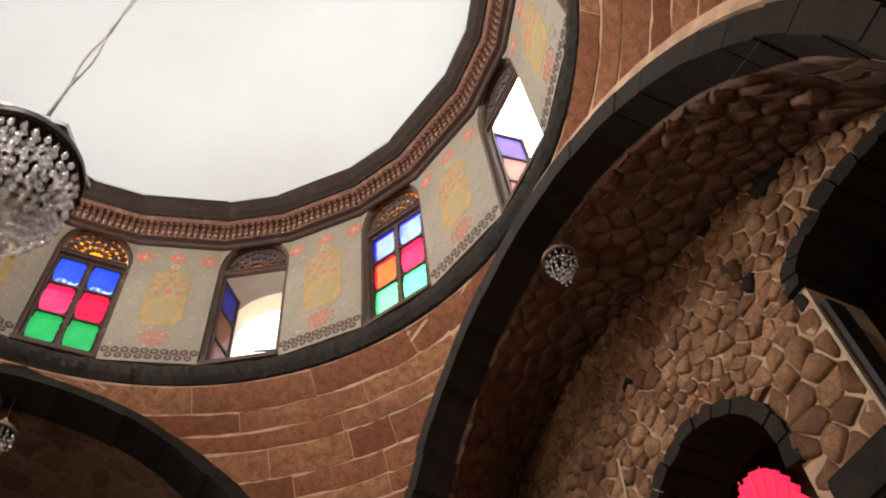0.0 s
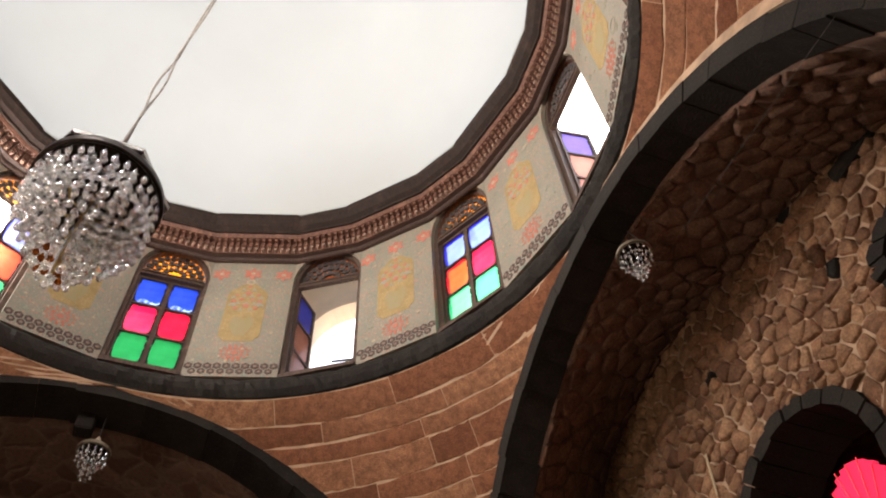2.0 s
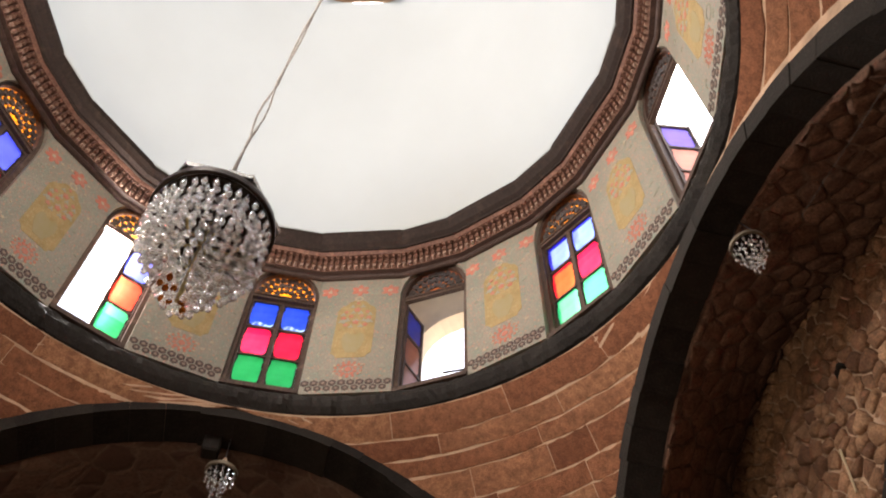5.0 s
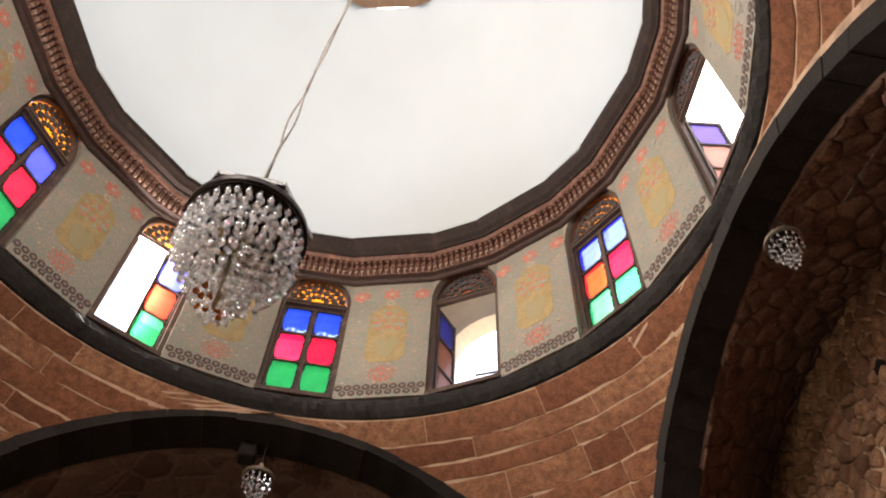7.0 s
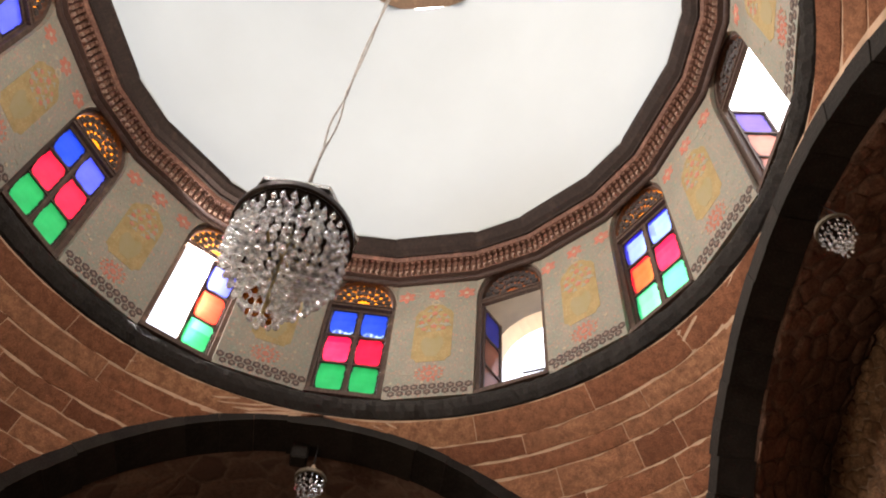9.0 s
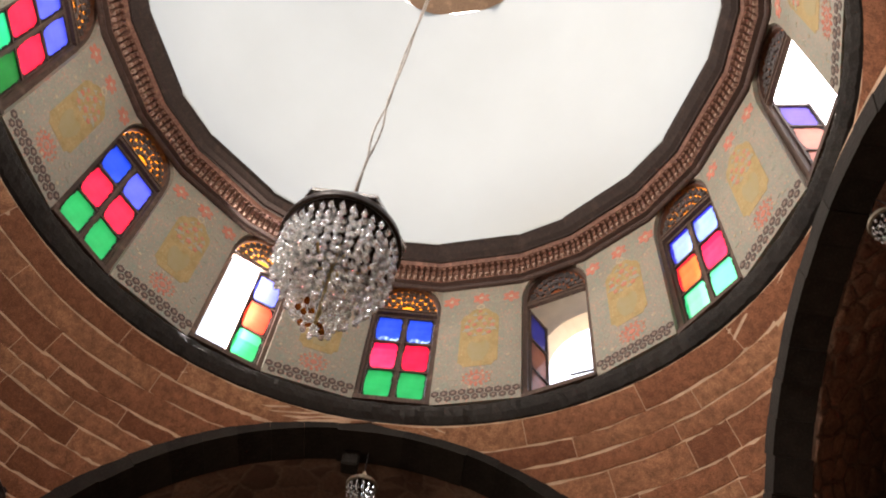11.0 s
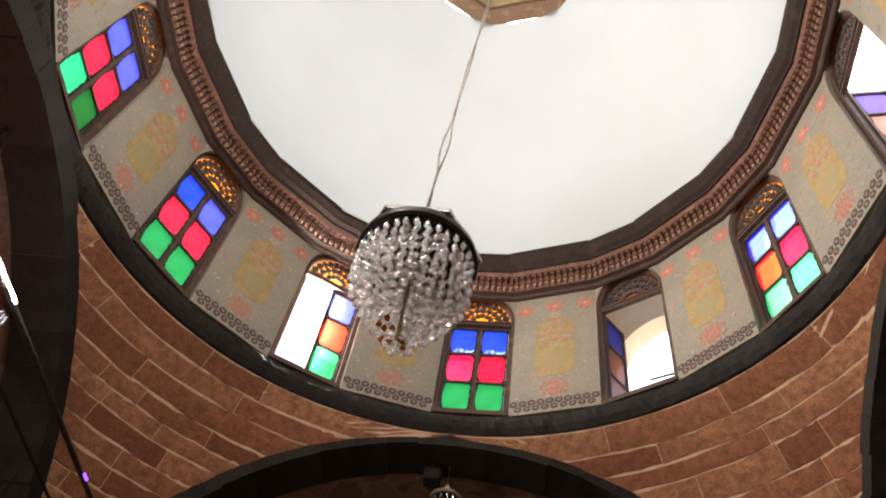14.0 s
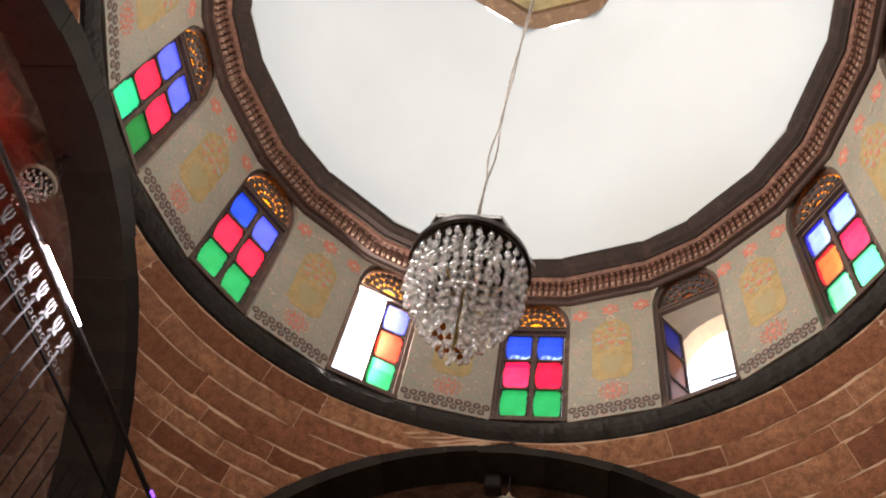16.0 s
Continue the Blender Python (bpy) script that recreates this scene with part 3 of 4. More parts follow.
bm = bmesh.new()                                     # outer frame: jambs, arched head, sill
out, inn = arch_outline(FW + 0.05, 0.0, ARCH_Z, ARCH_TOP - 0.01, 16), arch_outline(FW - 0.1, 0.0, ARCH_Z, ARCH_TOP - 0.065, 16)
rows_ = []
for (x, z), (xi, zi) in zip(out, inn):
    rows_.append([bm.verts.new(p) for p in ((x, -0.035, z), (xi, -0.02, zi), (xi, 0.1, zi), (x, 0.12, z))])
for a, b in zip(rows_, rows_[1:]):
    for i in range(4):
        bm.faces.new((a[i], a[(i + 1) % 4], b[(i + 1) % 4], b[i]))
bm.faces.new(rows_[0])
bm.faces.new(rows_[-1][::-1])
FRAME_ME = mesh_of(bm, "frame")
TRANSOM_ME = mesh_of(boxes(((-FW / 2 + 0.05, -0.028, ARCH_Z - 0.055), (FW / 2 - 0.05, 0.035, ARCH_Z + 0.02)), ((-FW / 2 + 0.06, -0.045, ARCH_Z - 0.012), (FW / 2 - 0.06, -0.028, ARCH_Z + 0.012))), "transom")
SILL_ME = mesh_of(boxes(((-FW / 2, -DEEP - 0.015, -0.1), (FW / 2, 0.1, -0.04)), ((-FW / 2, -0.04, -0.04), (FW / 2, 0.1, 0.035))), "sill")
LATT_ME = mesh_of(lattice_head(FW - 0.12, ARCH_Z + 0.02, ARCH_TOP - 0.08, 0.02), "fanlight_lattice")
bm = bmesh.new()
prism(bm, arch_outline(FW - 0.12, ARCH_Z, ARCH_Z + 0.005, ARCH_TOP - 0.07, 14), 0.05, 0.056)
FAN_ME = mesh_of(bm, "fanlight_pane")
LW, LH = (FW - 0.104) / 2, ARCH_Z - 0.05 - 0.035      # one leaf
ST = 0.026                                           # its stiles
bm = bmesh.new()
box(bm, (0, -0.02, 0), (ST, 0.025, LH))
box(bm, (LW - ST, -0.02, 0), (LW, 0.025, LH))
for zz in (0, LH / 3 - 0.012, 2 * LH / 3 - 0.012, LH - 0.05):
    box(bm, (ST, -0.016, zz), (LW - ST, 0.021, zz + (0.05 if zz in (0, LH - 0.05) else 0.03)))
LEAF_ME = mesh_of(bm, "leaf_frame")
ragged = random.Random(2)
bm = bmesh.new()
pw, ph = LW - 2 * ST - 0.004, LH / 3 - 0.035
prism(bm, [(0, 0), (pw, 0), (pw, ph), (0, ph)], 0, 0.004)
PANE_ME = mesh_of(bm, "pane")
bm = bmesh.new()                                     # uneven putty round a pane
for side in range(4):
    ln = pw if side < 2 else ph
    n = 12
    for i in range(n):
        a0, a1, th = ln * i / n, ln * (i + 1) / n, ragged.uniform(0.005, 0.024) + 0.024 * (abs(i - 5.5) / 5.5) ** 6
        lo, hi = {0: ((a0, 0), (a1, th)), 1: ((a0, ph - th), (a1, ph)), 2: ((0, a0), (th, a1)), 3: ((pw - th, a0), (pw, a1))}[side]
        box(bm, (lo[0], -0.006, lo[1]), (hi[0], 0.0, hi[1]))
PUTTY_ME = mesh_of(bm, "putty")


def leaf(win, hinge, colours, opening=0.0):
    """A casement leaf with three panes, hinged at the left (-1) or right (1), turned outward by degrees."""
    x0 = hinge * (FW / 2 - 0.052)
    m = pose(x0, 0.045, 0.035, 0, 0, (-opening if hinge > 0 else opening))
    if hinge > 0:
        m = m @ Matrix.Translation((-LW, 0, 0))
    lf = part("casement", LEAF_ME, WOOD, win, "", m)
    for i, g in enumerate(colours):
        pm = pose(ST + 0.002, 0.0, (0.052, LH / 3 + 0.019, 2 * LH / 3 + 0.019)[i] - 0.003)
        p = part("pane", PANE_ME.copy(), g, lf, "", pm)
        p.visible_shadow = False
        part("putty", PUTTY_ME, DARKWOOD, lf, "", pm)
    return lf


def window(k, left, right, left_open=0.0, right_open=0.0, label="", fan=None):
    win = empty("window_%d" % (k + 1), wall_pose(AZ[k], WIN_D + DEEP, Z0 + LIFT), label=label, kind="structure")
    part("frame", FRAME_ME, WOOD, win)
    part("transom", TRANSOM_ME, WOOD, win)
    part("sill", SILL_ME, WOOD, win)
    part("fanlight_lattice", LATT_ME, LATTICE, win)
    part("fanlight_pane", FAN_ME.copy(), fan or AMBER_G, win).visible_shadow = False
    if left:
        leaf(win, -1, left, left_open)
    if right:
        leaf(win, 1, right, right_open)
    return win


GRB = (GREEN_G, RED_G, BLUE_G)
SHUT = "closed arched wooden window with green, red and blue panes"
window(0, GRB, GRB, label=SHUT)
window(1, (TEAL_W, RED_G, PERI_G), (DEEP_G, RED_G, PERI_G), label=SHUT)
window(2, GRB, (GREEN_G, RED_G, PERI_G), label=SHUT)
window(3, GRB, (GREEN_S, ORANGE_G, PERI_G), 96, 0, "arched wooden window with one coloured leaf open outward")
window(4, (GREEN_G, RED_W, BLUE_W), (GREEN_G, RED_G, BLUE_W), label=SHUT)
window(5, (PINK_G, PINK_G, PERI_G), (GREEN_G, RED_G, BLUE_G), 78, 108, "arched wooden window with both coloured leaves open outward", AMBER_SHADE_G)
window(6, (MINT_W, FIRE_W, SKY_W), (MINT_G, RED_W, SKY_V), label="closed arched wooden window with mint, orange, red and pale blue panes")
window(7, (PINK_G, PINK_G, VIOLET_G), (GREEN_G, RED_G, BLUE_G), 84, 105, "arched wooden window standing open, with violet and pink panes", AMBER_SHADE_G)
window(8, GRB, GRB, label=SHUT)
for k in (9, 10, 11):
    window(k, GRB, GRB, 100, 100, label="arched wooden window with both coloured leaves open outward")
    skyl = bpy.data.lights.new("window_daylight", "AREA")
    skyl.shape, skyl.size, skyl.size_y, skyl.energy, skyl.color = "RECTANGLE", 0.72, 1.6, {9: 3.0, 10: 10.0, 11: 82.0}[k], (1.0, 0.95, 0.91)
    new("window_daylight", skyl).matrix_world = facet(AZ[k], WIN_D, Z0) @ pose(0, 0.2, 0.9, -90, 0, 0)

for k, lx, ly, lz, lw, lh, watts in ((3, -0.21, 0.22, 0.95, 0.34, 1.55, 165.0),):
    skyl = bpy.data.lights.new("window_daylight", "AREA")
    skyl.shape, skyl.size, skyl.size_y, skyl.energy, skyl.color = "RECTANGLE", lw, lh, watts, (1.0, 0.95, 0.9)
    new("window_daylight", skyl).matrix_world = facet(AZ[k], WIN_D, Z0) @ pose(lx, ly, lz, -90, 0, 0)

# ---- basalt ring under the drum ----
ring = empty("ring_moulding", Matrix.Diagonal((1.03, 1, 1, 1)), label="rounded black basalt ring moulding under the drum", kind="structure")
prof = [(4.10, -0.025), (4.015, -0.03), (3.975, -0.055), (3.935, -0.12), (3.92, -0.2), (3.935, -0.28), (3.985, -0.355), (4.12, -0.41)]
NR, SEG = 44, 10
RINGS = []
for variant in range(6):
    bm = bmesh.new()
    rings = []
    for i in range(SEG + 1):
        az = -360 / NR / 2 + 360 / NR * i / SEG
        end = i in (0, SEG)
        rings.append([bm.verts.new(polar(az, r + (0 if end else rng.uniform(-0.012, 0.012)), z + (0 if end else rng.uniform(-0.01, 0.01)))) for r, z in prof])
    for a, b in zip(rings, rings[1:]):
        for i in range(len(prof) - 1):
            bm.faces.new((a[i], a[i + 1], b[i + 1], b[i]))
    bm.faces.new(rings[0])
    bm.faces.new(rings[-1][::-1])
    RINGS.append(mesh_of(bm, "ring_stone"))
for i in range(NR):
    part("ring_stone", RINGS[rng.randrange(6)], BASALT, ring, m=pose(0, 0, Z0, 0, 0, i * 360 / NR))

# ---- pendentives ----
def az_limits(r):
    """Azimuths, within the first quarter, between the two arch planes at radius r."""
    lim = math.degrees(math.acos(min(1.0, RR / r))) if r > RR else 0.0
    return lim, 90 - lim


def sph(az, phi, s):
    r = s * math.cos(phi)
    return Vector((r * math.sin(radians(az)), r * math.cos(radians(az)), ZC + s * math.sin(phi)))


PH_TOP = math.asin((Z0 - 0.42 - ZC) / SPH)


def pend_stone(ph0, ph1, f0, f1, s, rnd):
    bm = bmesh.new()
    nu, nv = 7, 2
    g = 0.0115 / SPH
    grid = []
    for j in range(nv + 1):
        ph = (ph0 + g) + (ph1 - ph0 - 2 * g) * j / nv
        lo, hi = az_limits(s * math.cos(ph))
        lom, him = az_limits(s * math.cos((ph0 + ph1) / 2))
        a0 = lo if f0 == 0.0 else min(hi, max(lo, lom + (him - lom) * f0))
        a1 = hi if f1 == 1.0 else min(hi, max(lo, lom + (him - lom) * f1))
        row = []
        for i in range(nu + 1):
            az = a0 + (a1 - a0) * i / nu
            ga = math.degrees(0.0045 / (s * math.cos(ph)))
            if i == 0:
                az += ga
            if i == nu:
                az -= ga
            edge = 0.003 if i in (0, nu) or j in (0, nv) else -0.006
            wob = rnd.uniform(-0.013, 0.013) / SPH
            row.append(bm.verts.new(sph(az, ph + (wob if j in (0, nv) else 0), s + edge + rnd.uniform(-0.0022, 0.0022))))
        grid.append(row)
    for j in range(nv):
        for i in range(nu):
            bm.faces.new((grid[j][i], grid[j][i + 1], grid[j + 1][i + 1], grid[j + 1][i]))
    rim = grid[0] + [grid[1][-1]] + grid[2][::-1] + [grid[1][0]]
    back = [bm.verts.new(v.co * 1.0 + Vector((v.co.x, v.co.y, 0)).normalized() * 0.09) for v in rim]
    rim = [bm.verts.new(v.co) for v in rim]
    for i in range(len(rim)):
        j = (i + 1) % len(rim)
        bm.faces.new((rim[i], back[i], back[j], rim[j]))
    return bm


PENDS = []
for q in range(4):
    pd = empty("wall_pendentive_%d" % (q + 1), MBAY @ Matrix.Diagonal((1.045, 1, 1, 1)) @ pose(0, 0, 0, 0, 0, -90 * q), label="curved pendentive of brown stone courses with pale mortar joints", kind="structure")
    PENDS.append(pd)
    bm = bmesh.new()
    grid = []
    for j in range(21):
        ph = PH_TOP * j / 20
        lo, hi = az_limits(SPH * math.cos(ph))
        grid.append([bm.verts.new(sph(lo + (hi - lo) * i / 24, ph, SPH + 0.0088)) for i in range(25)])
    base = []
    for i in range(25):
        lo, hi = az_limits(SPH)
        v = sph(lo + (hi - lo) * i / 24, 0, SPH + 0.022)
        base.append(bm.verts.new((v.x, v.y, 0)))
    grid.insert(0, base)
    for a, b in zip(grid, grid[1:]):
        for i in range(24):
            bm.faces.new((a[i], a[i + 1], b[i + 1], b[i]))
    part("mortar_bed", bm, MORTAR, pd, "pale lime mortar", smooth=True)


# ---- arches: black basalt voussoirs round a barrel vault ----
def arch(q, ro, ri, front, back, label, dx=0.0):
    """Arch on side q (0 ahead, 1 right, 2 behind, 3 left) of the bay."""
    M = MBAY @ pose(0, 0, 0, 0, 0, -90 * q)
    ar = empty("arch_%d" % (q + 1), M, label=label, kind="structure")
    n = 30
    st = math.pi / n
    bm = bmesh.new()
    g = 0.0003
    vs = []
    for y in (front, back):
        for r in (ri, ro):
            for a in (-st / 2 + g, 0, st / 2 - g):
                vs.append(bm.verts.new((r * math.sin(a), y, r * math.cos(a))))
    f = lambda *i: bm.faces.new([vs[j] for j in i])
    f(0, 1, 4, 3), f(1, 2, 5, 4), f(6, 9, 10, 7), f(7, 10, 11, 8), f(0, 6, 7, 1), f(1, 7, 8, 2), f(3, 4, 10, 9), f(4, 5, 11, 10), f(0, 3, 9, 6), f(2, 8, 11, 5)
    bmesh.ops.bevel(bm, geom=[e for e in bm.edges if abs(e.verts[0].co.y - front) < 1e-6 and abs(e.verts[1].co.y - front) < 1e-6 and len(e.link_faces) == 2 and e.calc_face_angle() > 0.5],
                    offset=0.006, segments=1, affect="EDGES")
    me = mesh_of(bm, "voussoir")
    for i in range(n):
        a = -90 + 180 * (i + 0.5) / n
        part("voussoir", me, BASALT, ar, m=pose(dx, rng.uniform(-0.008, 0.008), ZC, 0, a, 0) @ Matrix.Diagonal((1, 1, 1 + rng.uniform(-0.004, 0.004), 1)))
    for s in (-1, 1):
        bm = bmesh.new()
        zz = 0.0
        while zz < ZC - 0.01:
            h = min(0.43, ZC - zz)
            x0, x1 = sorted((s * ri, s * ro))
            box(bm, (x0, front, zz + 0.004), (x1, back, zz + h - 0.004))
            zz += 0.433
        part("pier", bm, BASALT, ar)
    # spandrel fill between the voussoirs and the pendentive
    bm = bmesh.new()
    k, rs = 40, max(ro + 0.05, 3.645)
    rows2 = []
    for i in range(k + 1):
        a = math.pi * (i / k - 0.5)
        rows2.append([bm.verts.new((r * math.sin(a), y, ZC + r * math.cos(a))) for r, y in ((ro - 0.05, RR + 0.012), (rs, RR + 0.012), (rs + 0.1, back), (ro - 0.05, back))])
    for a, b in zip(rows2, rows2[1:]):
        for i in range(4):
            bm.faces.new((a[i], a[(i + 1) % 4], b[(i + 1) % 4], b[i]))
    part("spandrel", bm, OLDMORTAR, ar)
    return ar


ALAB = "black basalt voussoir arch carrying the drum"
arch(0, 3.86, 3.65, 3.97, 4.5, ALAB)
arch(1, 3.565, 3.34, 3.97, 4.34, ALAB, -0.15)
arch(2, 3.82, 3.60, 3.97, 4.5, ALAB)
arch(3, 3.95, 3.64, 3.97, 4.55, ALAB)


def splay(a):
    """Radius of the splayed vault where it meets the rubble wall, by the angle from its crown."""
    d = math.degrees(a)
    return 3.42 + 1.18 * min(1.0, max(0.0, (-1.0 - d) / 41.0)) - 0.7 * min(1.0, max(0.0, (-50.0 - d) / 40.0)) + 0.2 * max(0.0, (d - 25.0) / 65.0)


def splayed_vault(name):
    """Vault of the bay with the rubble wall: round at the arch, wider on one flank at the far end."""
    bm = bmesh.new()
    angs = [math.pi * (i / 48 - 0.5) for i in range(49)]
    rows3 = []
    for thick in (0.0, 0.35):
        for j in range(9):
            u = j / 8
            y = 4.34 + (YW + 0.05 - 4.34) * u
            ring_ = []
            for a in angs:
                r = 3.345 * (1 - u) + splay(a) * u + thick
                ring_.append((-0.15 * (1 - u) + r * math.sin(a), y, ZC + r * math.cos(a)))
            ring_ = [(ring_[0][0], y, 0.0)] + ring_ + [(ring_[-1][0], y, 0.0)]
            rows3.append([bm.verts.new(p) for p in ring_])
    for lot in (rows3[:9], rows3[9:]):
        for a, b in zip(lot, lot[1:]):
            for i in range(len(a) - 1):
                bm.faces.new((a[i], a[i + 1], b[i + 1], b[i]))
    for i in range(len(rows3[0]) - 1):
        bm.faces.new((rows3[0][i], rows3[9][i], rows3[9][i + 1], rows3[0][i + 1]))
    return part(name, bm, VAULT, None, "dark rough stone vault beside a rubble wall", MBAY @ pose(0, 0, 0, 0, 0, -90), True)


def vault(q, r, y0, y1, name):
    """Barrel vault and side walls of a side bay."""
    bm = bmesh.new()
    prof = [(-r, 0.0), (-r, ZC * 0.5), (-r, ZC)] + [(r * math.sin(a), ZC + r * math.cos(a)) for a in [math.pi * (i / 36 - 0.5) for i in range(1, 36)]] + [(r, ZC), (r, ZC * 0.5), (r, 0.0)]
    prof2 = [(x * 1.1, (z - ZC) * 1.1 + ZC if z > ZC else z) for x, z in prof]
    ys = [y0 + (y1 - y0) * i / 6 for i in range(7)]
    g1 = [[bm.verts.new((x, y, z)) for x, z in prof] for y in ys]
    g2 = [[bm.verts.new((x, y, z)) for x, z in prof2] for y in ys]
    for g in (g1, g2):
        for a, b in zip(g, g[1:]):
            for i in range(len(prof) - 1):
                bm.faces.new((a[i], a[i + 1], b[i + 1], b[i]))
    for i in range(len(prof) - 1):
        bm.faces.new((g1[0][i], g2[0][i], g2[0][i + 1], g1[0][i + 1]))
    return part(name, bm, VAULT, None, "dark brown rough stone barrel vault", MBAY @ pose(0, 0, 0, 0, 0, -90 * q), True)


tagged(vault(0, 3.70, 4.5, 6.7, "vault_1"), kind="structure")
tagged(splayed_vault("vault_2"), kind="structure")
tagged(vault(2, 3.66, 4.5, 6.4, "vault_3"), kind="structure")
tagged(vault(3, 3.70, 4.55, 6.4, "vault_4"), kind="structure")


# ---- end walls with added doorways, floor, bounce slab ----
def holed_wall(bm, outline, holes, y0, y1):
    """A wall with holes through it: outlines of (x, z), from y0 to y1."""
    edges, loops = [], []
    for pts in [outline] + holes:
        vs = [bm.verts.new((x, y0, z)) for x, z in pts]
        loops.append(vs)
        edges += [bm.edges.new((vs[i], vs[(i + 1) % len(vs)])) for i in range(len(vs))]
    res = bmesh.ops.triangle_fill(bm, edges=edges, use_beauty=True, normal=(0, -1, 0))
    faces = [f for f in res["geom"] if isinstance(f, bmesh.types.BMFace)]
    back = {v: bm.verts.new((v.co.x, y1, v.co.z)) for vs in loops for v in vs}
    for f in faces:
        bm.faces.new([back[v] for v in reversed(f.verts)])
    for vs in loops:
        for i in range(len(vs)):
            a, b = vs[i], vs[(i + 1) % len(vs)]
            bm.faces.new((a, b, back[b], back[a]))


def fill_door_end(q, y, r, name, watts, w=2.6, h=3.3):
    """End wall of a side bay with an added, unseen doorway that holds a fill lamp."""
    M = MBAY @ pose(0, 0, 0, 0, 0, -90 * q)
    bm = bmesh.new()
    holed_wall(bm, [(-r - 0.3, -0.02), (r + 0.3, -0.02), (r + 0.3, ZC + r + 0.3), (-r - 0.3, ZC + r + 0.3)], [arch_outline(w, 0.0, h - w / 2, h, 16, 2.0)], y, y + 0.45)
    tagged(part(name, bm, VAULT, None, "dark rough stone end wall with an added, unseen arched doorway", M), kind="structure")
    lamp = bpy.data.lights.new("doorway_fill", "AREA")
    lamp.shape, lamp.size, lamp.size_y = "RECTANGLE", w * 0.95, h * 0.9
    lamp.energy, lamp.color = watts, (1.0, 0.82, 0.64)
    new("doorway_fill", lamp).matrix_world = M @ pose(0, y + 0.4, h * 0.47, -90, 0, 0)


fill_door_end(0, 6.3, 3.7, "wall_end_1", 5)
fill_door_end(2, 6.3, 3.7, "wall_end_3", 22)
fill_door_end(3, 6.2, 3.7, "wall_end_4", 68)
tagged(part("floor", boxes(((-8, -8, -0.3), (8, 8, 0))), FLOOR, None, "worn stone paving of the hall", MBAY), kind="structure")
bm = bmesh.new()
lathe(bm, [(4.1, Z0 - 0.03), (60, Z0 - 0.06), (60, Z0 - 0.12), (4.1, Z0 - 0.12)], 48)
tagged(part("ground", bm, BOUNCE_RENDER, None, "unseen pale slab round the drum that bounces skylight"), kind="structure")

# a cream porch stands on this slab outside one open window
porch = empty("roof_porch", facet(AZ[5], WIN_D, Z0), label="cream plastered porch wall with an arched opening outside the drum", category="porch")
bm = bmesh.new()
holed_wall(bm, [(-1.5, -0.05), (1.6, -0.05), (1.6, 4.2), (-1.5, 4.2)], [arch_outline(1.5, 0.5, 1.85, 2.52, 18, 2.2)], 1.0, 1.3)
bmesh.ops.transform(bm, matrix=Matrix.Translation((0.14, 0, 0)), verts=bm.verts[:])
part("front_wall", bm, CREAM, porch)
part("soffit", boxes(((-1.2, THICK + 0.02, 3.5), (2.0, 1.0, 3.62))), CREAM, porch)
part("side_wall", boxes(((-1.2, THICK + 0.02, 0.0), (-1.05, 1.0, 3.5))), CREAM, porch)
bm = bmesh.new()
tube(bm, [(-0.3, 1.32, 1.66), (1.2, 1.32, 1.5)], 0.02)
tube(bm, [(-0.3, 1.32, 1.42), (1.2, 1.32, 1.3)], 0.02)
part("rail", bm, IRON, porch)

# ---- rubble end wall beyond the arch on the right of the bay ----
WQ = MBAY @ pose(0, 0, 0, 0, 0, -90)
NICHE = (-0.46, 5.96, 0.81)                            # centre x, springing, half width
BIGW = (2.06, 6.93, 0.86, 0.4)                        # centre x, springing, half width, rise
niche_o = [(x + NICHE[0], z) for x, z in arch_outline(2 * NICHE[2] + 0.12, 4.0, NICHE[1], NICHE[1] + NICHE[2] + 0.06, 16, 2.0)]
big_o = [(x + BIGW[0], z) for x, z in arch_outline(2 * BIGW[2], 4.6, BIGW[1], BIGW[1] + BIGW[3] + 0.06, 16, 2.0)]
rubble = empty("wall_end_2", WQ, label="rubble stone wall with pale mortar, an arched niche and a large arched opening", kind="structure")
bm = bmesh.new()
holed_wall(bm, [(-5.2, -0.02), (4.1, -0.02), (4.1, 9.8), (-5.2, 9.8)], [niche_o, big_o], YW, YW + 0.6)
part("mortar_bed", bm, OLDMORTAR, rubble, "weathered lime mortar")
part("back_wall", boxes(((-3.8, 7.4, 0), (3.8, 7.6, 9))), VAULT, rubble)
part("back_roof", boxes(((-3.8, YW + 0.6, 8.2), (3.8, 7.4, 8.4))), VAULT, rubble)


def inside(x, z, grow=0.0):
    cx, zs, hw = NICHE
    if abs(x - cx) < hw + grow and 3.9 < z < zs or math.hypot(x - cx, z - zs) < hw + grow:
        return True
    cx, zs, hw, rise = BIGW
    return abs(x - cx) < hw + grow * 0.2 and 4.5 - grow < z < zs or (z >= zs and math.hypot((x - cx) / (hw + grow), (z - zs) / (rise + grow)) < 1)


def clip(poly, p, q):
    """Keep what is nearer to p than to q."""
    mx, mz, dx, dz = (p[0] + q[0]) / 2, (p[1] + q[1]) / 2, q[0] - p[0], q[1] - p[1]
    out_ = []
    for i in range(len(poly)):
        a, b = poly[i], poly[(i + 1) % len(poly)]
        da, db = (a[0] - mx) * dx + (a[1] - mz) * dz, (b[0] - mx) * dx + (b[1] - mz) * dz
        if da <= 0:
            out_.append(a)
        if (da < 0) != (db < 0) and abs(da - db) > 1e-9:
            t_ = da / (da - db)
            out_.append((a[0] + (b[0] - a[0]) * t_, a[1] + (b[1] - a[1]) * t_))
    return out_


def stone_mesh(poly, rnd, gap, y, depth):
    cx, cz = sum(p[0] for p in poly) / len(poly), sum(p[1] for p in poly) / len(poly)
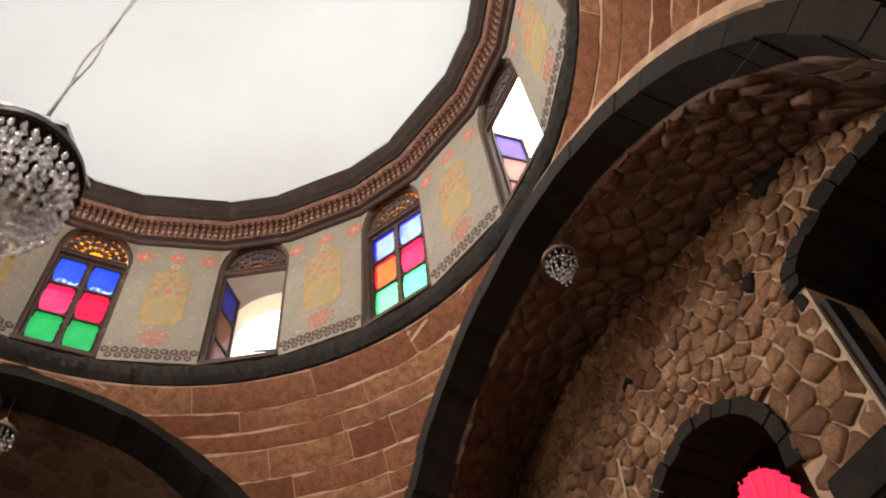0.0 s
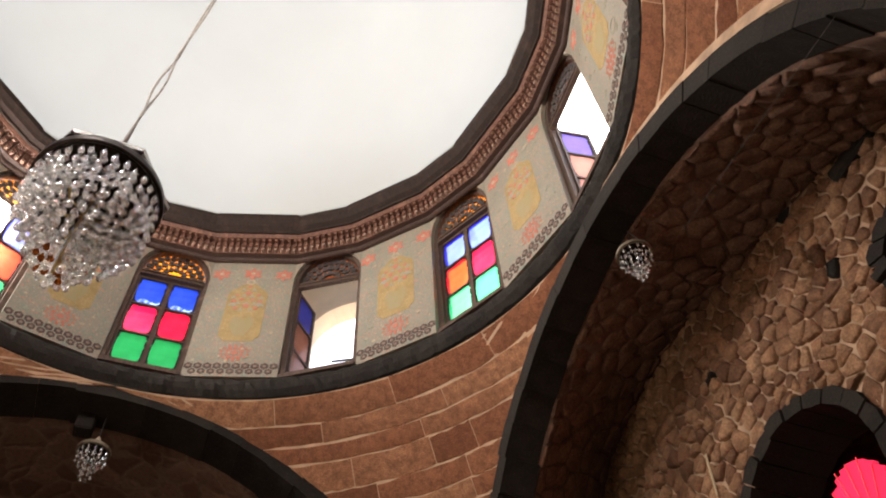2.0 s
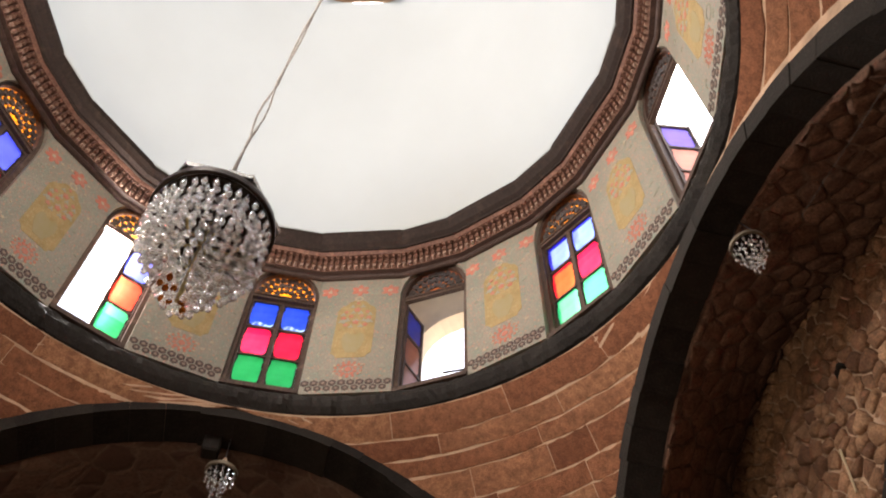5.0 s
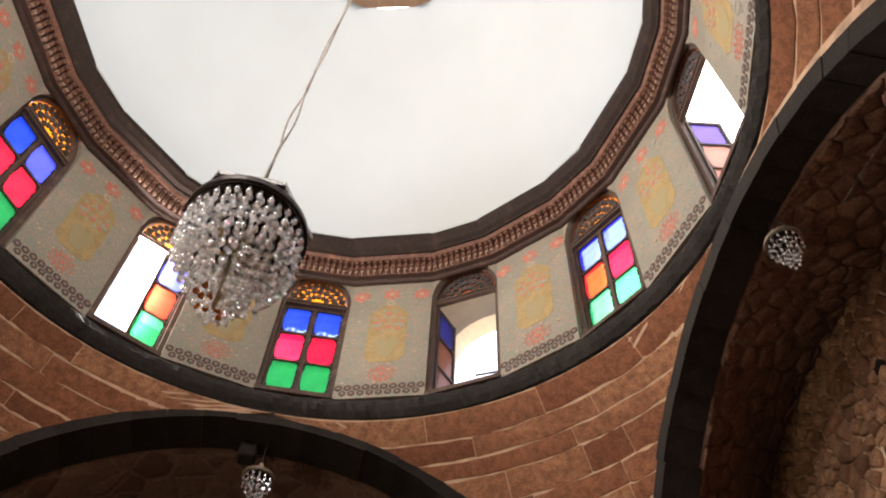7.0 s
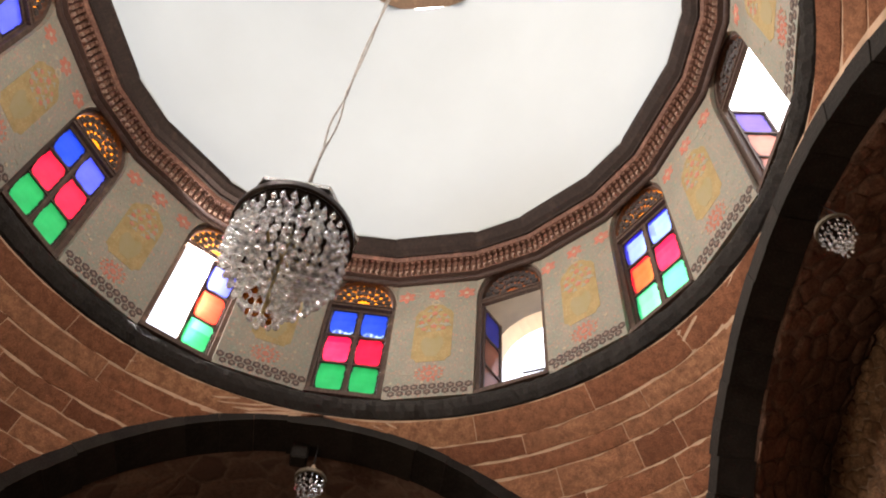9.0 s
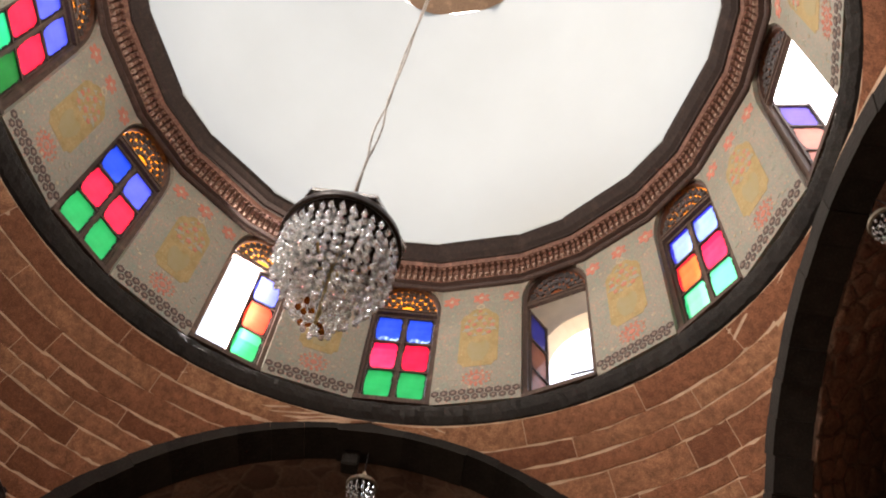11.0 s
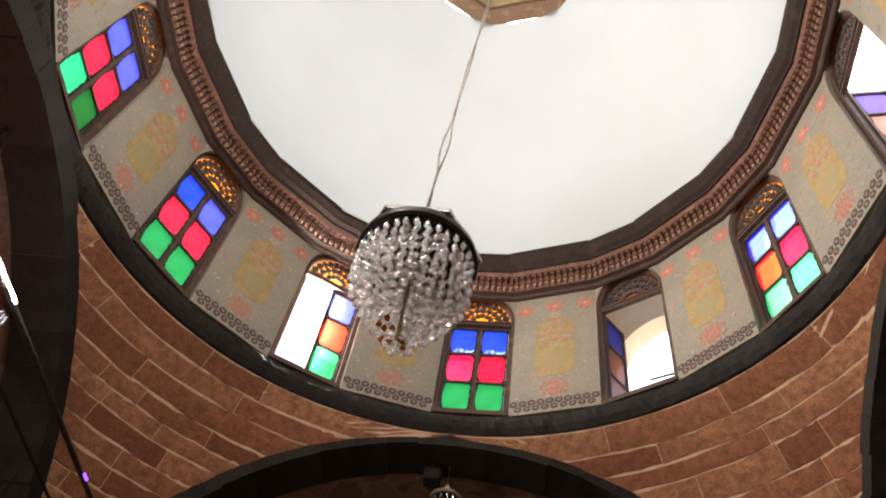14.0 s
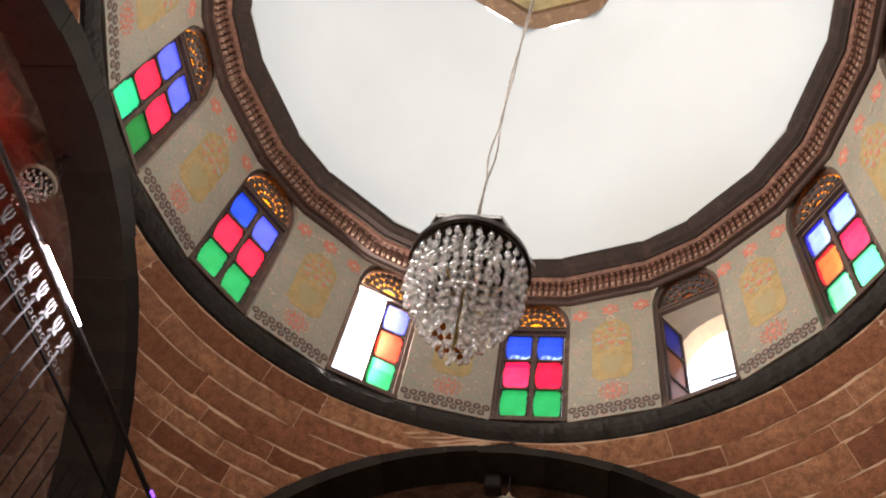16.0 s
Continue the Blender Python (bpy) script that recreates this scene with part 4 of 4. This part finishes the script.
    poly = [(x + (cx - x) * min(0.6, gap / max(0.02, math.hypot(x - cx, z - cz))), z + (cz - z) * min(0.6, gap / max(0.02, math.hypot(x - cx, z - cz)))) for x, z in poly]
    soft = []
    for i in range(len(poly)):
        a, b = poly[i], poly[(i + 1) % len(poly)]
        for f in (0.13, 0.87):
            soft.append((a[0] + (b[0] - a[0]) * f + rnd.uniform(-0.008, 0.008), a[1] + (b[1] - a[1]) * f + rnd.uniform(-0.008, 0.008)))
    bm = bmesh.new()
    tilt = (rnd.uniform(-0.12, 0.12), rnd.uniform(-0.12, 0.12))
    levels = []
    for k, d in ((1.0, -0.02), (0.96, depth * 0.55), (0.8, depth * 0.95), (0.42, depth * 1.15)):
        levels.append([bm.verts.new((cx + (x - cx) * k, y - d - (tilt[0] * (x - cx) + tilt[1] * (z - cz)) * (d > 0) + rnd.uniform(-0.013, 0.013) * (d > 0), cz + (z - cz) * k)) for x, z in soft])
    n = len(soft)
    for a, b in zip(levels, levels[1:]):
        for i in range(n):
            bm.faces.new((a[i], a[(i + 1) % n], b[(i + 1) % n], b[i]))
    bm.faces.new(levels[-1])
    return bm


srnd = random.Random(11)
pts = []
for it in range(22000):
    x, z = srnd.uniform(-4.2, 2.75), srnd.uniform(4.9, 9.2)
    if math.hypot(x, z - ZC) > splay(math.atan2(x, z - ZC)) + 0.1 or inside(x, z, 0.16) or (x > 0.5 and z < 5.5):
        continue
    need = 0.08 + 0.16 * srnd.random() ** 1.2 + (0.08 if x > 0.5 and z < 6.75 else 0.0)
    if all(math.hypot((x - a) * 0.92, z - b) > 0.5 * (need + c_) for a, b, c_ in pts):
        pts.append((x, z, need))
made = 0
pts.sort(key=lambda p: math.hypot(p[0] - 0.2, p[1] - 6.9))
small_rest = bmesh.new()
for x, z, nd in pts:
    poly = [(x - 0.3, z - 0.24), (x + 0.3, z - 0.24), (x + 0.3, z + 0.24), (x - 0.3, z + 0.24)]
    for a, b, _ in pts:
        if (a, b) != (x, z) and abs(a - x) < 0.8 and abs(b - z) < 0.8:
            poly = clip(poly, (x, z), (a, b))
            if len(poly) < 3:
                break
    if len(poly) >= 3 and x < BIGW[0] and z < BIGW[1] + 0.1 and x > 0.5:
        poly = clip(poly, (x, z), (2.40 - x, z))
    if len(poly) < 3:
        continue
    for i, (px, pz) in enumerate(poly):
        for _ in range(12):
            if not inside(px, pz, 0.07):
                break
            px, pz = px + (x - px) * 0.12, pz + (z - pz) * 0.12
        poly[i] = (px, pz)
    sm = stone_mesh(poly, srnd, srnd.uniform(0.005, 0.018), YW, srnd.uniform(0.015, 0.06))
    if made < 300:
        part("stone", sm, BASALT if nd < 0.15 and srnd.random() < 0.05 else RUBBLE, rubble, smooth=True)
        made += 1
    else:
        tmp = bpy.data.meshes.new("tmp")
        sm.to_mesh(tmp)
        sm.free()
        small_rest.from_mesh(tmp)
        bpy.data.meshes.remove(tmp)
tagged(part("stones", small_rest, RUBBLE, rubble, smooth=True), kind="stuff")


def ragged_arch(cx, zs, hw, rise, band, n, y0, y1, parent, rnd, a0=0.0):
    for i in range(n):
        a, b = a0 + (math.pi - 2 * a0) * i / n + 0.003, a0 + (math.pi - 2 * a0) * (i + 1) / n - 0.003
        o = band * rnd.uniform(0.85, 1.2)
        pts_ = [(cx + (hw + k) * math.cos(t_), zs + (rise + k) * math.sin(t_)) for k, t_ in ((-0.01, a), (o * 0.9, a), (o * 1.03, (a + b) / 2), (o * 0.9, b), (-0.01, b), (-0.01 - 0.02 * rnd.random(), (a + b) / 2))]
        bm = bmesh.new()
        prism(bm, pts_, y0 - rnd.uniform(0.0, 0.03), y1, 0.05)
        part("arch_stone", bm, BASALT, parent)


ragged_arch(NICHE[0], NICHE[1], NICHE[2], NICHE[2], 0.14, 13, YW - 0.06, YW + 0.62, rubble, srnd, -0.25)
ragged_arch(BIGW[0], BIGW[1], BIGW[2], BIGW[3], 0.17, 11, YW - 0.05, YW + 0.62, rubble, srnd)
bm = boxes(((0.56, YW - 0.1, 5.06), (1.2, YW + 0.3, 5.44)))
bmesh.ops.bevel(bm, geom=bm.edges[:], offset=0.035, segments=2, affect="EDGES")
part("lintel", bm, BASALT, rubble, "black basalt lintel stone")
big_win = empty("window_13", WQ, label="large dark arched opening with a thin pale wooden jamb strip", kind="structure")
part("jamb_strip", boxes(((1.19, YW - 0.045, 4.7), (1.22, YW + 0.1, 6.68))), make_wood("pale_jamb", (0.2, 0.15, 0.1), (0.3, 0.23, 0.16)), big_win)
part("jamb_board", boxes(((1.22, YW + 0.0, 4.7), (1.29, YW + 0.2, 6.68))), DARKWOOD, big_win)

bm = boxes(((1.28, YW - 0.08, 8.06), (1.82, YW + 0.2, 8.24)))
bmesh.ops.bevel(bm, geom=bm.edges[:], offset=0.03, segments=1, affect="EDGES")
part("slab", bm, BASALT, rubble, "black basalt slab")
bm = bmesh.new()
tube(bm, [(-1.38, YW - 0.07, 7.3), (-1.43, YW - 0.06, 6.85)], 0.012, 6)
tagged(part("wooden_rod", bm, make_wood("pale_rod", (0.3, 0.22, 0.13), (0.42, 0.32, 0.2)), None, "short pale wooden rod fixed to the rubble wall", WQ), category="rod")

# rough stones of the barrel vault over the rubble wall
vr, vy0, vy1 = 3.46, 4.36, YW - 0.02
vrnd = random.Random(31)
vpts = []
for it in range(9000):
    u, v = vrnd.uniform(-2.6, 4.6), vrnd.uniform(vy0 - 0.1, vy1 + 0.1)
    need = 0.12 + 0.13 * vrnd.random()
    if all(math.hypot((u - a) * 0.8, v - b) > 0.5 * (need + c_) for a, b, c_ in vpts):
        vpts.append((u, v, need))
vault_rest = bmesh.new()
for u, v, nd in vpts:
    poly = [(u - 0.3, max(vy0, v - 0.25)), (u + 0.3, max(vy0, v - 0.25)), (u + 0.3, min(vy1, v + 0.25)), (u - 0.3, min(vy1, v + 0.25))]
    for a, b, _ in vpts:
        if (a, b) != (u, v) and abs(a - u) < 0.8 and abs(b - v) < 0.8:
            poly = clip(poly, (u, v), (a, b))
            if len(poly) < 3:
                break
    if len(poly) < 3:
        continue
    sm = stone_mesh(poly, vrnd, vrnd.uniform(0.006, 0.018), 0.0, vrnd.uniform(0.015, 0.05))
    for w_ in sm.verts:
        ang, far = w_.co.x / vr - math.pi / 6, (w_.co.z - 4.34) / (YW + 0.05 - 4.34)
        rad_ = 3.345 * (1 - far) + splay(ang) * far + w_.co.y
        w_.co = Vector((-0.15 * (1 - far) + rad_ * math.sin(ang), w_.co.z, ZC + rad_ * math.cos(ang)))
    tmp = bpy.data.meshes.new("tmp")
    sm.to_mesh(tmp)
    sm.free()
    vault_rest.from_mesh(tmp)
    bpy.data.meshes.remove(tmp)
tagged(part("vault_stones", vault_rest, DARKSTONE, rubble, smooth=True), kind="stuff")

# pleated red lamp in the niche
lamp_red = empty("niche_lamp", WQ @ pose(-0.24, YW + 0.2, 5.03), label="glowing red pleated fan lamp in a stone niche", category="lamp")
bm = bmesh.new()
n = 30
pl_ = []
for i in range(n + 1):
    a = math.pi * i / n
    r = 0.6 + (0.012 if i % 2 else -0.012)
    pl_.append((r * 0.68 * math.cos(a), (0.03 if i % 2 else -0.03), 0.45 + 0.76 * math.sin(a) * (r / 0.6)))
cent = [bm.verts.new((0, y, 0.3)) for y in (-0.02, 0.06)]
f1 = [bm.verts.new(p) for p in pl_]
f2 = [bm.verts.new((p[0], p[1] + 0.05, p[2])) for p in pl_]
for i in range(n):
    bm.faces.new((cent[0], f1[i], f1[i + 1]))
    bm.faces.new((cent[1], f2[i + 1], f2[i]))
    bm.faces.new((f1[i], f2[i], f2[i + 1], f1[i + 1]))
part("shade", bm, REDGLOW, lamp_red)
FOLD_SHADE = make_glow("fold_shade_red", (0.75, 0.01, 0.03), 0.08)
for i in range(2, n - 1, 3):
    x, y, z = pl_[i]
    bm = bmesh.new()
    tube(bm, [(0.12 * x, -0.035, 0.3 + 0.12 * (z - 0.3)), (0.99 * x, -0.038, 0.3 + 0.99 * (z - 0.3))], 0.006, 4)
    part("rib", bm, FOLD_SHADE, lamp_red)
part("base", boxes(((-0.12, -0.08, 0.0), (0.12, 0.1, 0.32))), IRON, lamp_red)
part("niche_shelf", boxes(((NICHE[0] - NICHE[2] - 0.04, YW + 0.02, 4.87), (NICHE[0] + NICHE[2] + 0.04, YW + 0.55, 5.02))), VAULT, rubble)


# ---- crystal lamps ----
def drop(bm, x, y, z, r, h, seg=6):
    """A pear-shaped cut drop whose tip is at z."""
    prof_ = [(0.0, 0.0), (0.28, -0.25), (0.72, -0.52), (1.0, -0.74), (0.78, -0.92), (0.0, -1.0)]
    rings_ = []
    for k, (f, d) in enumerate(prof_):
        if f == 0.0:
            rings_.append([bm.verts.new((x, y, z + d * h))])
        else:
            rings_.append([bm.verts.new((x + f * r * math.cos(2 * math.pi * i / seg), y + f * r * math.sin(2 * math.pi * i / seg), z + d * h)) for i in range(seg)])
    for a, b in zip(rings_, rings_[1:]):
        for i in range(seg):
            if len(a) == 1:
                bm.faces.new((a[0], b[i], b[(i + 1) % seg]))
            elif len(b) == 1:
                bm.faces.new((a[i], b[0], a[(i + 1) % seg]))
            else:
                bm.faces.new((a[i], b[i], b[(i + 1) % seg], a[(i + 1) % seg]))


def strand(length, r, h, pitch, kind):
    bm = bmesh.new()
    z = 0.0
    while z > -length:
        drop(bm, 0, 0, z, r, h)
        z -= pitch
    return mesh_of(bm, kind)


ch = empty("chandelier", pose(-0.12, 0, Z0 - 2.59) @ Matrix.Scale(0.95, 4), label="large crystal chandelier with tiers of clear drops on a cord", category="chandelier")
bm = bmesh.new()
lathe(bm, [(0.02, 0.03), (0.47, 0.03), (0.475, 0.0), (0.475, -0.035), (0.45, -0.04), (0.43, -0.012), (0.02, -0.008)], 48)
part("plate", bm, make_plain("bronze_plate", (0.035, 0.026, 0.022), 0.35, 0.7, 0.3), ch, "dark bronze disc", smooth=False)
bm = bmesh.new()
hexa = [(0.495 * math.cos(radians(60 * i + 2)), 0.495 * math.sin(radians(60 * i + 2))) for i in range(6)]
for i in range(6):
    a, b = Vector((*hexa[i], 0.05)), Vector((*hexa[(i + 1) % 6], 0.05))
    d = (b - a).normalized()
    nrm = Vector((-d.y, d.x, 0))
    vs = [bm.verts.new(p) for p in (a, b, b + nrm * 0.03, a + nrm * 0.03, a + Vector((0, 0, 0.05)), b + Vector((0, 0, 0.05)), b + nrm * 0.03 + Vector((0, 0, 0.05)), a + nrm * 0.03 + Vector((0, 0, 0.05)))]
    for f in ((0, 1, 2, 3), (7, 6, 5, 4), (0, 4, 5, 1), (2, 6, 7, 3), (1, 5, 6, 2), (3, 7, 4, 0)):
        bm.faces.new([vs[k] for k in f])
for i in range(6):
    tube(bm, [(*hexa[i], 0.06), (0, 0, 0.09)], 0.012)
part("top_frame", bm, STEEL, ch, "pale metal frame above the disc")
crnd = random.Random(7)
tiers = [(0.435, 34, 0.4), (0.375, 28, 0.48), (0.31, 23, 0.57), (0.24, 17, 0.67), (0.165, 11, 0.84), (0.08, 6, 0.95)]
bm = bmesh.new()
drop(bm, 0, 0, 0, 0.026, 0.128, 8)
DROP = mesh_of(bm, "crystal_drop", True)
DROP.materials.append(CRYSTAL)
inner_drops = bmesh.new()
count = 0
for r, n, ln in tiers:
    for i in range(n):
        a = 2 * math.pi * (i + 0.5 * (n % 4 == 0)) / n
        x, y, z = r * math.cos(a) + crnd.uniform(-0.01, 0.01), r * math.sin(a) + crnd.uniform(-0.01, 0.01), -0.035 + crnd.uniform(-0.012, 0.01)
        while z > -ln:
            if count < 300:
                part("crystal_drop", DROP, CRYSTAL, ch, m=pose(x, y, z, crnd.uniform(-4, 4), crnd.uniform(-4, 4), crnd.uniform(0, 60)))
                count += 1
            else:
                drop(inner_drops, x + crnd.uniform(-0.006, 0.006), y + crnd.uniform(-0.006, 0.006), z, 0.024, 0.12, 8)
            z -= 0.126
tagged(part("crystal_cluster", inner_drops, CRYSTAL, ch, smooth=True), kind="stuff")
for i in range(9):
    bm = bmesh.new()
    drop(bm, 0, 0, 0, 0.024, 0.085)
    a, rr = crnd.uniform(0, 6.28), crnd.uniform(0.02, 0.13)
    part("amber_drop", bm, AMBER, ch, "amber crystal drop", pose(rr * math.cos(a) - 0.05, rr * math.sin(a) - 0.04, -0.9 + crnd.uniform(-0.06, 0.08)))
bm = bmesh.new()
tube(bm, [(0, 0, -0.95), (0, 0, 0.12)], 0.02, 8)
for i in range(6):
    a = math.pi * i / 3
    tube(bm, [(0, 0, -0.3), (0.2 * math.cos(a), 0.2 * math.sin(a), -0.35), (0.26 * math.cos(a), 0.26 * math.sin(a), -0.25)], 0.012)
part("stem", bm, make_plain("brass", (0.35, 0.24, 0.1), 0.35, 0.9), ch, "brass inner stem")
bm = bmesh.new()
top = (2.59 + 6.86 + 0.095) / 0.95
for s in (-1, 1):
    pts_ = []
    for i in range(40):
        u = i / 39
        z = 0.09 + (top - 0.09) * u
        pts_.append((0.014 * s * math.cos(17 * u) + (0.05 * s * math.sin(math.pi * min(1, (u - 0.13) / 0.12)) if 0.13 < u < 0.25 else 0.0) - 0.05 * math.sin(math.pi * u) - 0.03 + 0.33 * u, 0.014 * s * math.sin(17 * u), z))
    tube(bm, pts_, 0.011, 5)
for i in range(5):
    z = 0.1 + 0.05 * i
    tube(bm, [(0.03 * math.cos(t_ * 0.9), 0.03 * math.sin(t_ * 0.9), z + 0.012 * t_ / 7) for t_ in range(8)], 0.009, 4)
part("cord", bm, CORD, ch, "twisted grey hanging cord")


def small_lamp(m, label, cap, chain):
    lp = empty("crystal_lamp", m, label=label, category="pendant lamp", group="small crystal lamps under the arches")
    bm = bmesh.new()
    lathe(bm, [(0.165, 0.0), (0.185, 0.005), (0.185, 0.045), (0.165, 0.05), (0.155, 0.03), (0.165, 0.0)], 24)
    part("rim", bm, make_plain("old_brass", (0.14, 0.11, 0.075), 0.45, 0.5), lp)
    if cap:
        bm = bmesh.new()
        lathe(bm, [(0.17, 0.05), (0.12, 0.09), (0.05, 0.15), (0.015, 0.24), (0.005, 0.25)], 20)
        part("cap", bm, make_plain("cream_metal", (0.34, 0.25, 0.17), 0.5, 0.2), lp, "cream conical metal cap")
    bm = bmesh.new()
    if cap:
        tube(bm, [(0, 0, 0.24), (0, 0, chain)], 0.008)
    else:
        for i in range(3):
            a = 2.09 * i + 0.4
            tube(bm, [(0.17 * math.cos(a), 0.17 * math.sin(a), 0.04), (0.02 * math.cos(a), 0.02 * math.sin(a), chain)], 0.007, 5)
        lathe(bm, [(0.03, chain - 0.03), (0.05, chain), (0.05, chain + 0.02)], 12)
    part("chain", bm, IRON, lp)
    bm = bmesh.new()
    for r, n, ln in ((0.15, 13, 0.1), (0.105, 9, 0.2), (0.055, 6, 0.29)):
        for i in range(n):
            a, z = 2 * math.pi * i / n, 0.02
            while z > -ln:
                drop(bm, r * math.cos(a) + crnd.uniform(-0.008, 0.008), r * math.sin(a) + crnd.uniform(-0.008, 0.008), z, 0.016, 0.066)
                z -= 0.075
    tagged(part("crystal_cluster", bm, CRYSTAL, lp), kind="stuff")
    bm = bmesh.new()
    lathe(bm, [(0.01, 0.03), (0.15, 0.03), (0.15, 0.015), (0.01, 0.015)], 20)
    part("inner_plate", bm, DARKWOOD, lp)
    return lp


small_lamp(MBAY @ pose(0.0, 4.32, 8.30), "small crystal lamp with a cream conical cap under a dark arch", True, 0.56)
small_lamp(MBAY @ pose(4.34, 0.02, 8.17) @ Matrix.Scale(0.92, 4), "small crystal lamp hung on three chains under a black arch", False, 0.44)
small_lamp(MBAY @ pose(-4.42, 0.22, 8.28), "small crystal lamp with reddish reflections under an arch", False, 0.55)
bm = boxes(((-0.3, 4.3, 8.62), (-0.1, 4.5, 8.88)))
bmesh.ops.bevel(bm, geom=bm.edges[:], offset=0.02, segments=1, affect="EDGES")
tagged(part("stone_bracket", bm, BASALT, None, "black basalt bracket stone under the arch", MBAY), category="bracket")

# ---- wrought iron screen across the arch on the left ----
scr = empty("iron_screen", MBAY @ pose(-3.78, 0, 0, 0, 0, -4.2), label="wrought iron picket screen with fleur finials below a dark tube rail", category="screen")
bm = bmesh.new()
tube(bm, [(0, -3.5, 7.2), (0, 3.86, 7.2)], 0.028, 10)
part("tube_rail", bm, IRON, scr)
for yy in (-3.4, 3.8):
    part("wall_bracket", boxes(((-0.62, yy - 0.03, 7.15), (0.02, yy + 0.03, 7.25))), IRON, scr)
bm = bmesh.new()
tube(bm, [(0.176, 0.11, 7.029), (0.176, 0.91, 7.029)], 0.011, 10)
part("light_tube", bm, make_glow("white_tube", (1.0, 0.96, 1.0), 58.0), scr, "glowing white light tube")
for yy in (0.14, 0.87):
    bm = bmesh.new()
    tube(bm, [(0, yy, 7.2), (0.17, yy, 7.045)], 0.007, 6)
    part("tube_holder", bm, IRON, scr)
bm = bmesh.new()
tube(bm, [(0.036, 3.16, 7.2), (0.036, 3.25, 7.2)], 0.016, 10)
part("violet_light", bm, VIOLETGLOW, scr, "glowing violet light")
bm = bmesh.new()
tube(bm, [(0, 0, 5.0), (0, 0, 6.42)], 0.008, 6)
BAR = mesh_of(bm, "picket")
bm = bmesh.new()
tube(bm, [(0, 0, 6.62), (0, 0, 6.86)], 0.014, 6)
tube(bm, [(0, 0, 6.36), (0, 0, 6.62)], 0.011, 6)
for sgn in (-1, 0, 1):
    tube(bm, [(0, 0, 6.86), (0, sgn * 0.035, 6.92), (0, sgn * 0.045, 6.97), (0, sgn * 0.035, 7.03)], 0.011, 5)
box(bm, (-0.025, -0.03, 6.83), (0.025, 0.03, 6.87))
PICK = mesh_of(bm, "finial")
BLACKIRON = make_plain("black_iron", (0.006, 0.005, 0.005), 0.8, 0.0, 0.3)
PALEIRON = make_plain("pale_painted_iron", (0.13, 0.125, 0.13), 0.8, 0.0, 0.3)
for dull in (BLACKIRON, PALEIRON):
    dull.node_tree.nodes["Principled BSDF"].inputs["Specular IOR Level"].default_value = 0.05
bm = bmesh.new()
for s in (-1, 1):
    tube(bm, [(0, 0.04 * s * (1 - j / 12) * math.cos(j * 0.6) + 0.04 * s, 6.72 + 0.05 * (1 - j / 12) * math.sin(j * 0.6)) for j in range(11)], 0.008, 5)
SCROLL = mesh_of(bm, "scroll")
for i in range(38):
    yy = -3.2 + 0.184 * i
    pk = part("picket", BAR, BLACKIRON, scr, m=pose(0.03, yy, 0))
    if yy < 1.05:
        part("finial", PICK, PALEIRON, pk)
        part("scroll", SCROLL, PALEIRON, scr, m=pose(0.03, yy + 0.092, 0))
part("lower_rail", boxes(((0.015, -3.4, 5.0), (0.045, 3.8, 5.05))), IRON, scr)
part("middle_rail", boxes(((0.02, -3.4, 6.64), (0.04, 3.8, 6.665))), BLACKIRON, scr)

# ---- small red light behind the arch on the left ----
red = empty("red_light", MBAY @ pose(-6.1, -0.9, 8.1), label="small glowing red light bar on a dark stone wall", category="light")
part("housing", boxes(((-0.12, -0.3, 0.0), (0.08, 0.3, 0.08))), IRON, red)
part("lens", boxes(((0.08, -0.28, 0.01), (0.11, 0.28, 0.07))), make_glow("red_bar", (1.0, 0.05, 0.05), 60.0), red)

bm = bmesh.new()
tube(bm, [(4.02, -2.99, 6.83), (4.02, -1.9, 6.97), (4.02, -0.9, 7.1)], 0.0018, 5)
tagged(part("cable", bm, make_plain("grey_cable", (0.08, 0.07, 0.06), 0.8), None, "thin grey cable stretched under the black arch", MBAY), category="cable")

# ---- fixings on the roof sheet ----
GREYFIX = make_plain("grey_fixing", (0.3, 0.29, 0.27), 0.6)
for az, r, z in ((23.0, 3.27, 4.17), (-49.4, 3.25, 4.24), (-18.6, 3.22, 4.29), (67.5, 3.28, 4.14)):
    bm = bmesh.new()
    lathe(bm, [(0.006, -0.012), (0.026, -0.008), (0.032, 0.0), (0.032, 0.02)], 10)
    x, y, _ = polar(az, r, 0)
    fx = part("roof_fixing", bm, GREYFIX, None, "small grey metal fixing on the white roof sheet", pose(x, y, Z0 + z, 0, 0, -az) @ pose(0, 0, 0, -62, 0, 0))
    tagged(fx, category="fixing", group="fixings on the roof sheet")


# ---- stones of the pendentives ----
for q, pd in enumerate(PENDS):
    prnd = random.Random(20 + q)
    edges_ = [0.0]
    while edges_[-1] < PH_TOP:
        edges_.append(edges_[-1] + prnd.uniform(0.2, 0.33) / SPH)
    k = PH_TOP / edges_[-1]
    edges_ = [e * k for e in edges_]
    for ph0, ph1 in zip(edges_, edges_[1:]):
        lo, hi = az_limits(SPH * math.cos((ph0 + ph1) / 2))
        wid = radians(hi - lo) * SPH * math.cos((ph0 + ph1) / 2)
        n = max(1, round(wid / (0.74 if ph1 < 0.84 * PH_TOP else 1.4)))
        cuts = [0.0] + [(i + prnd.uniform(-0.28, 0.28)) / n for i in range(1, n)] + [1.0]
        for f0, f1 in zip(cuts, cuts[1:]):
            part("stone", pend_stone(ph0, ph1, f0, f1, SPH, prnd), STONE, pd, smooth=True)
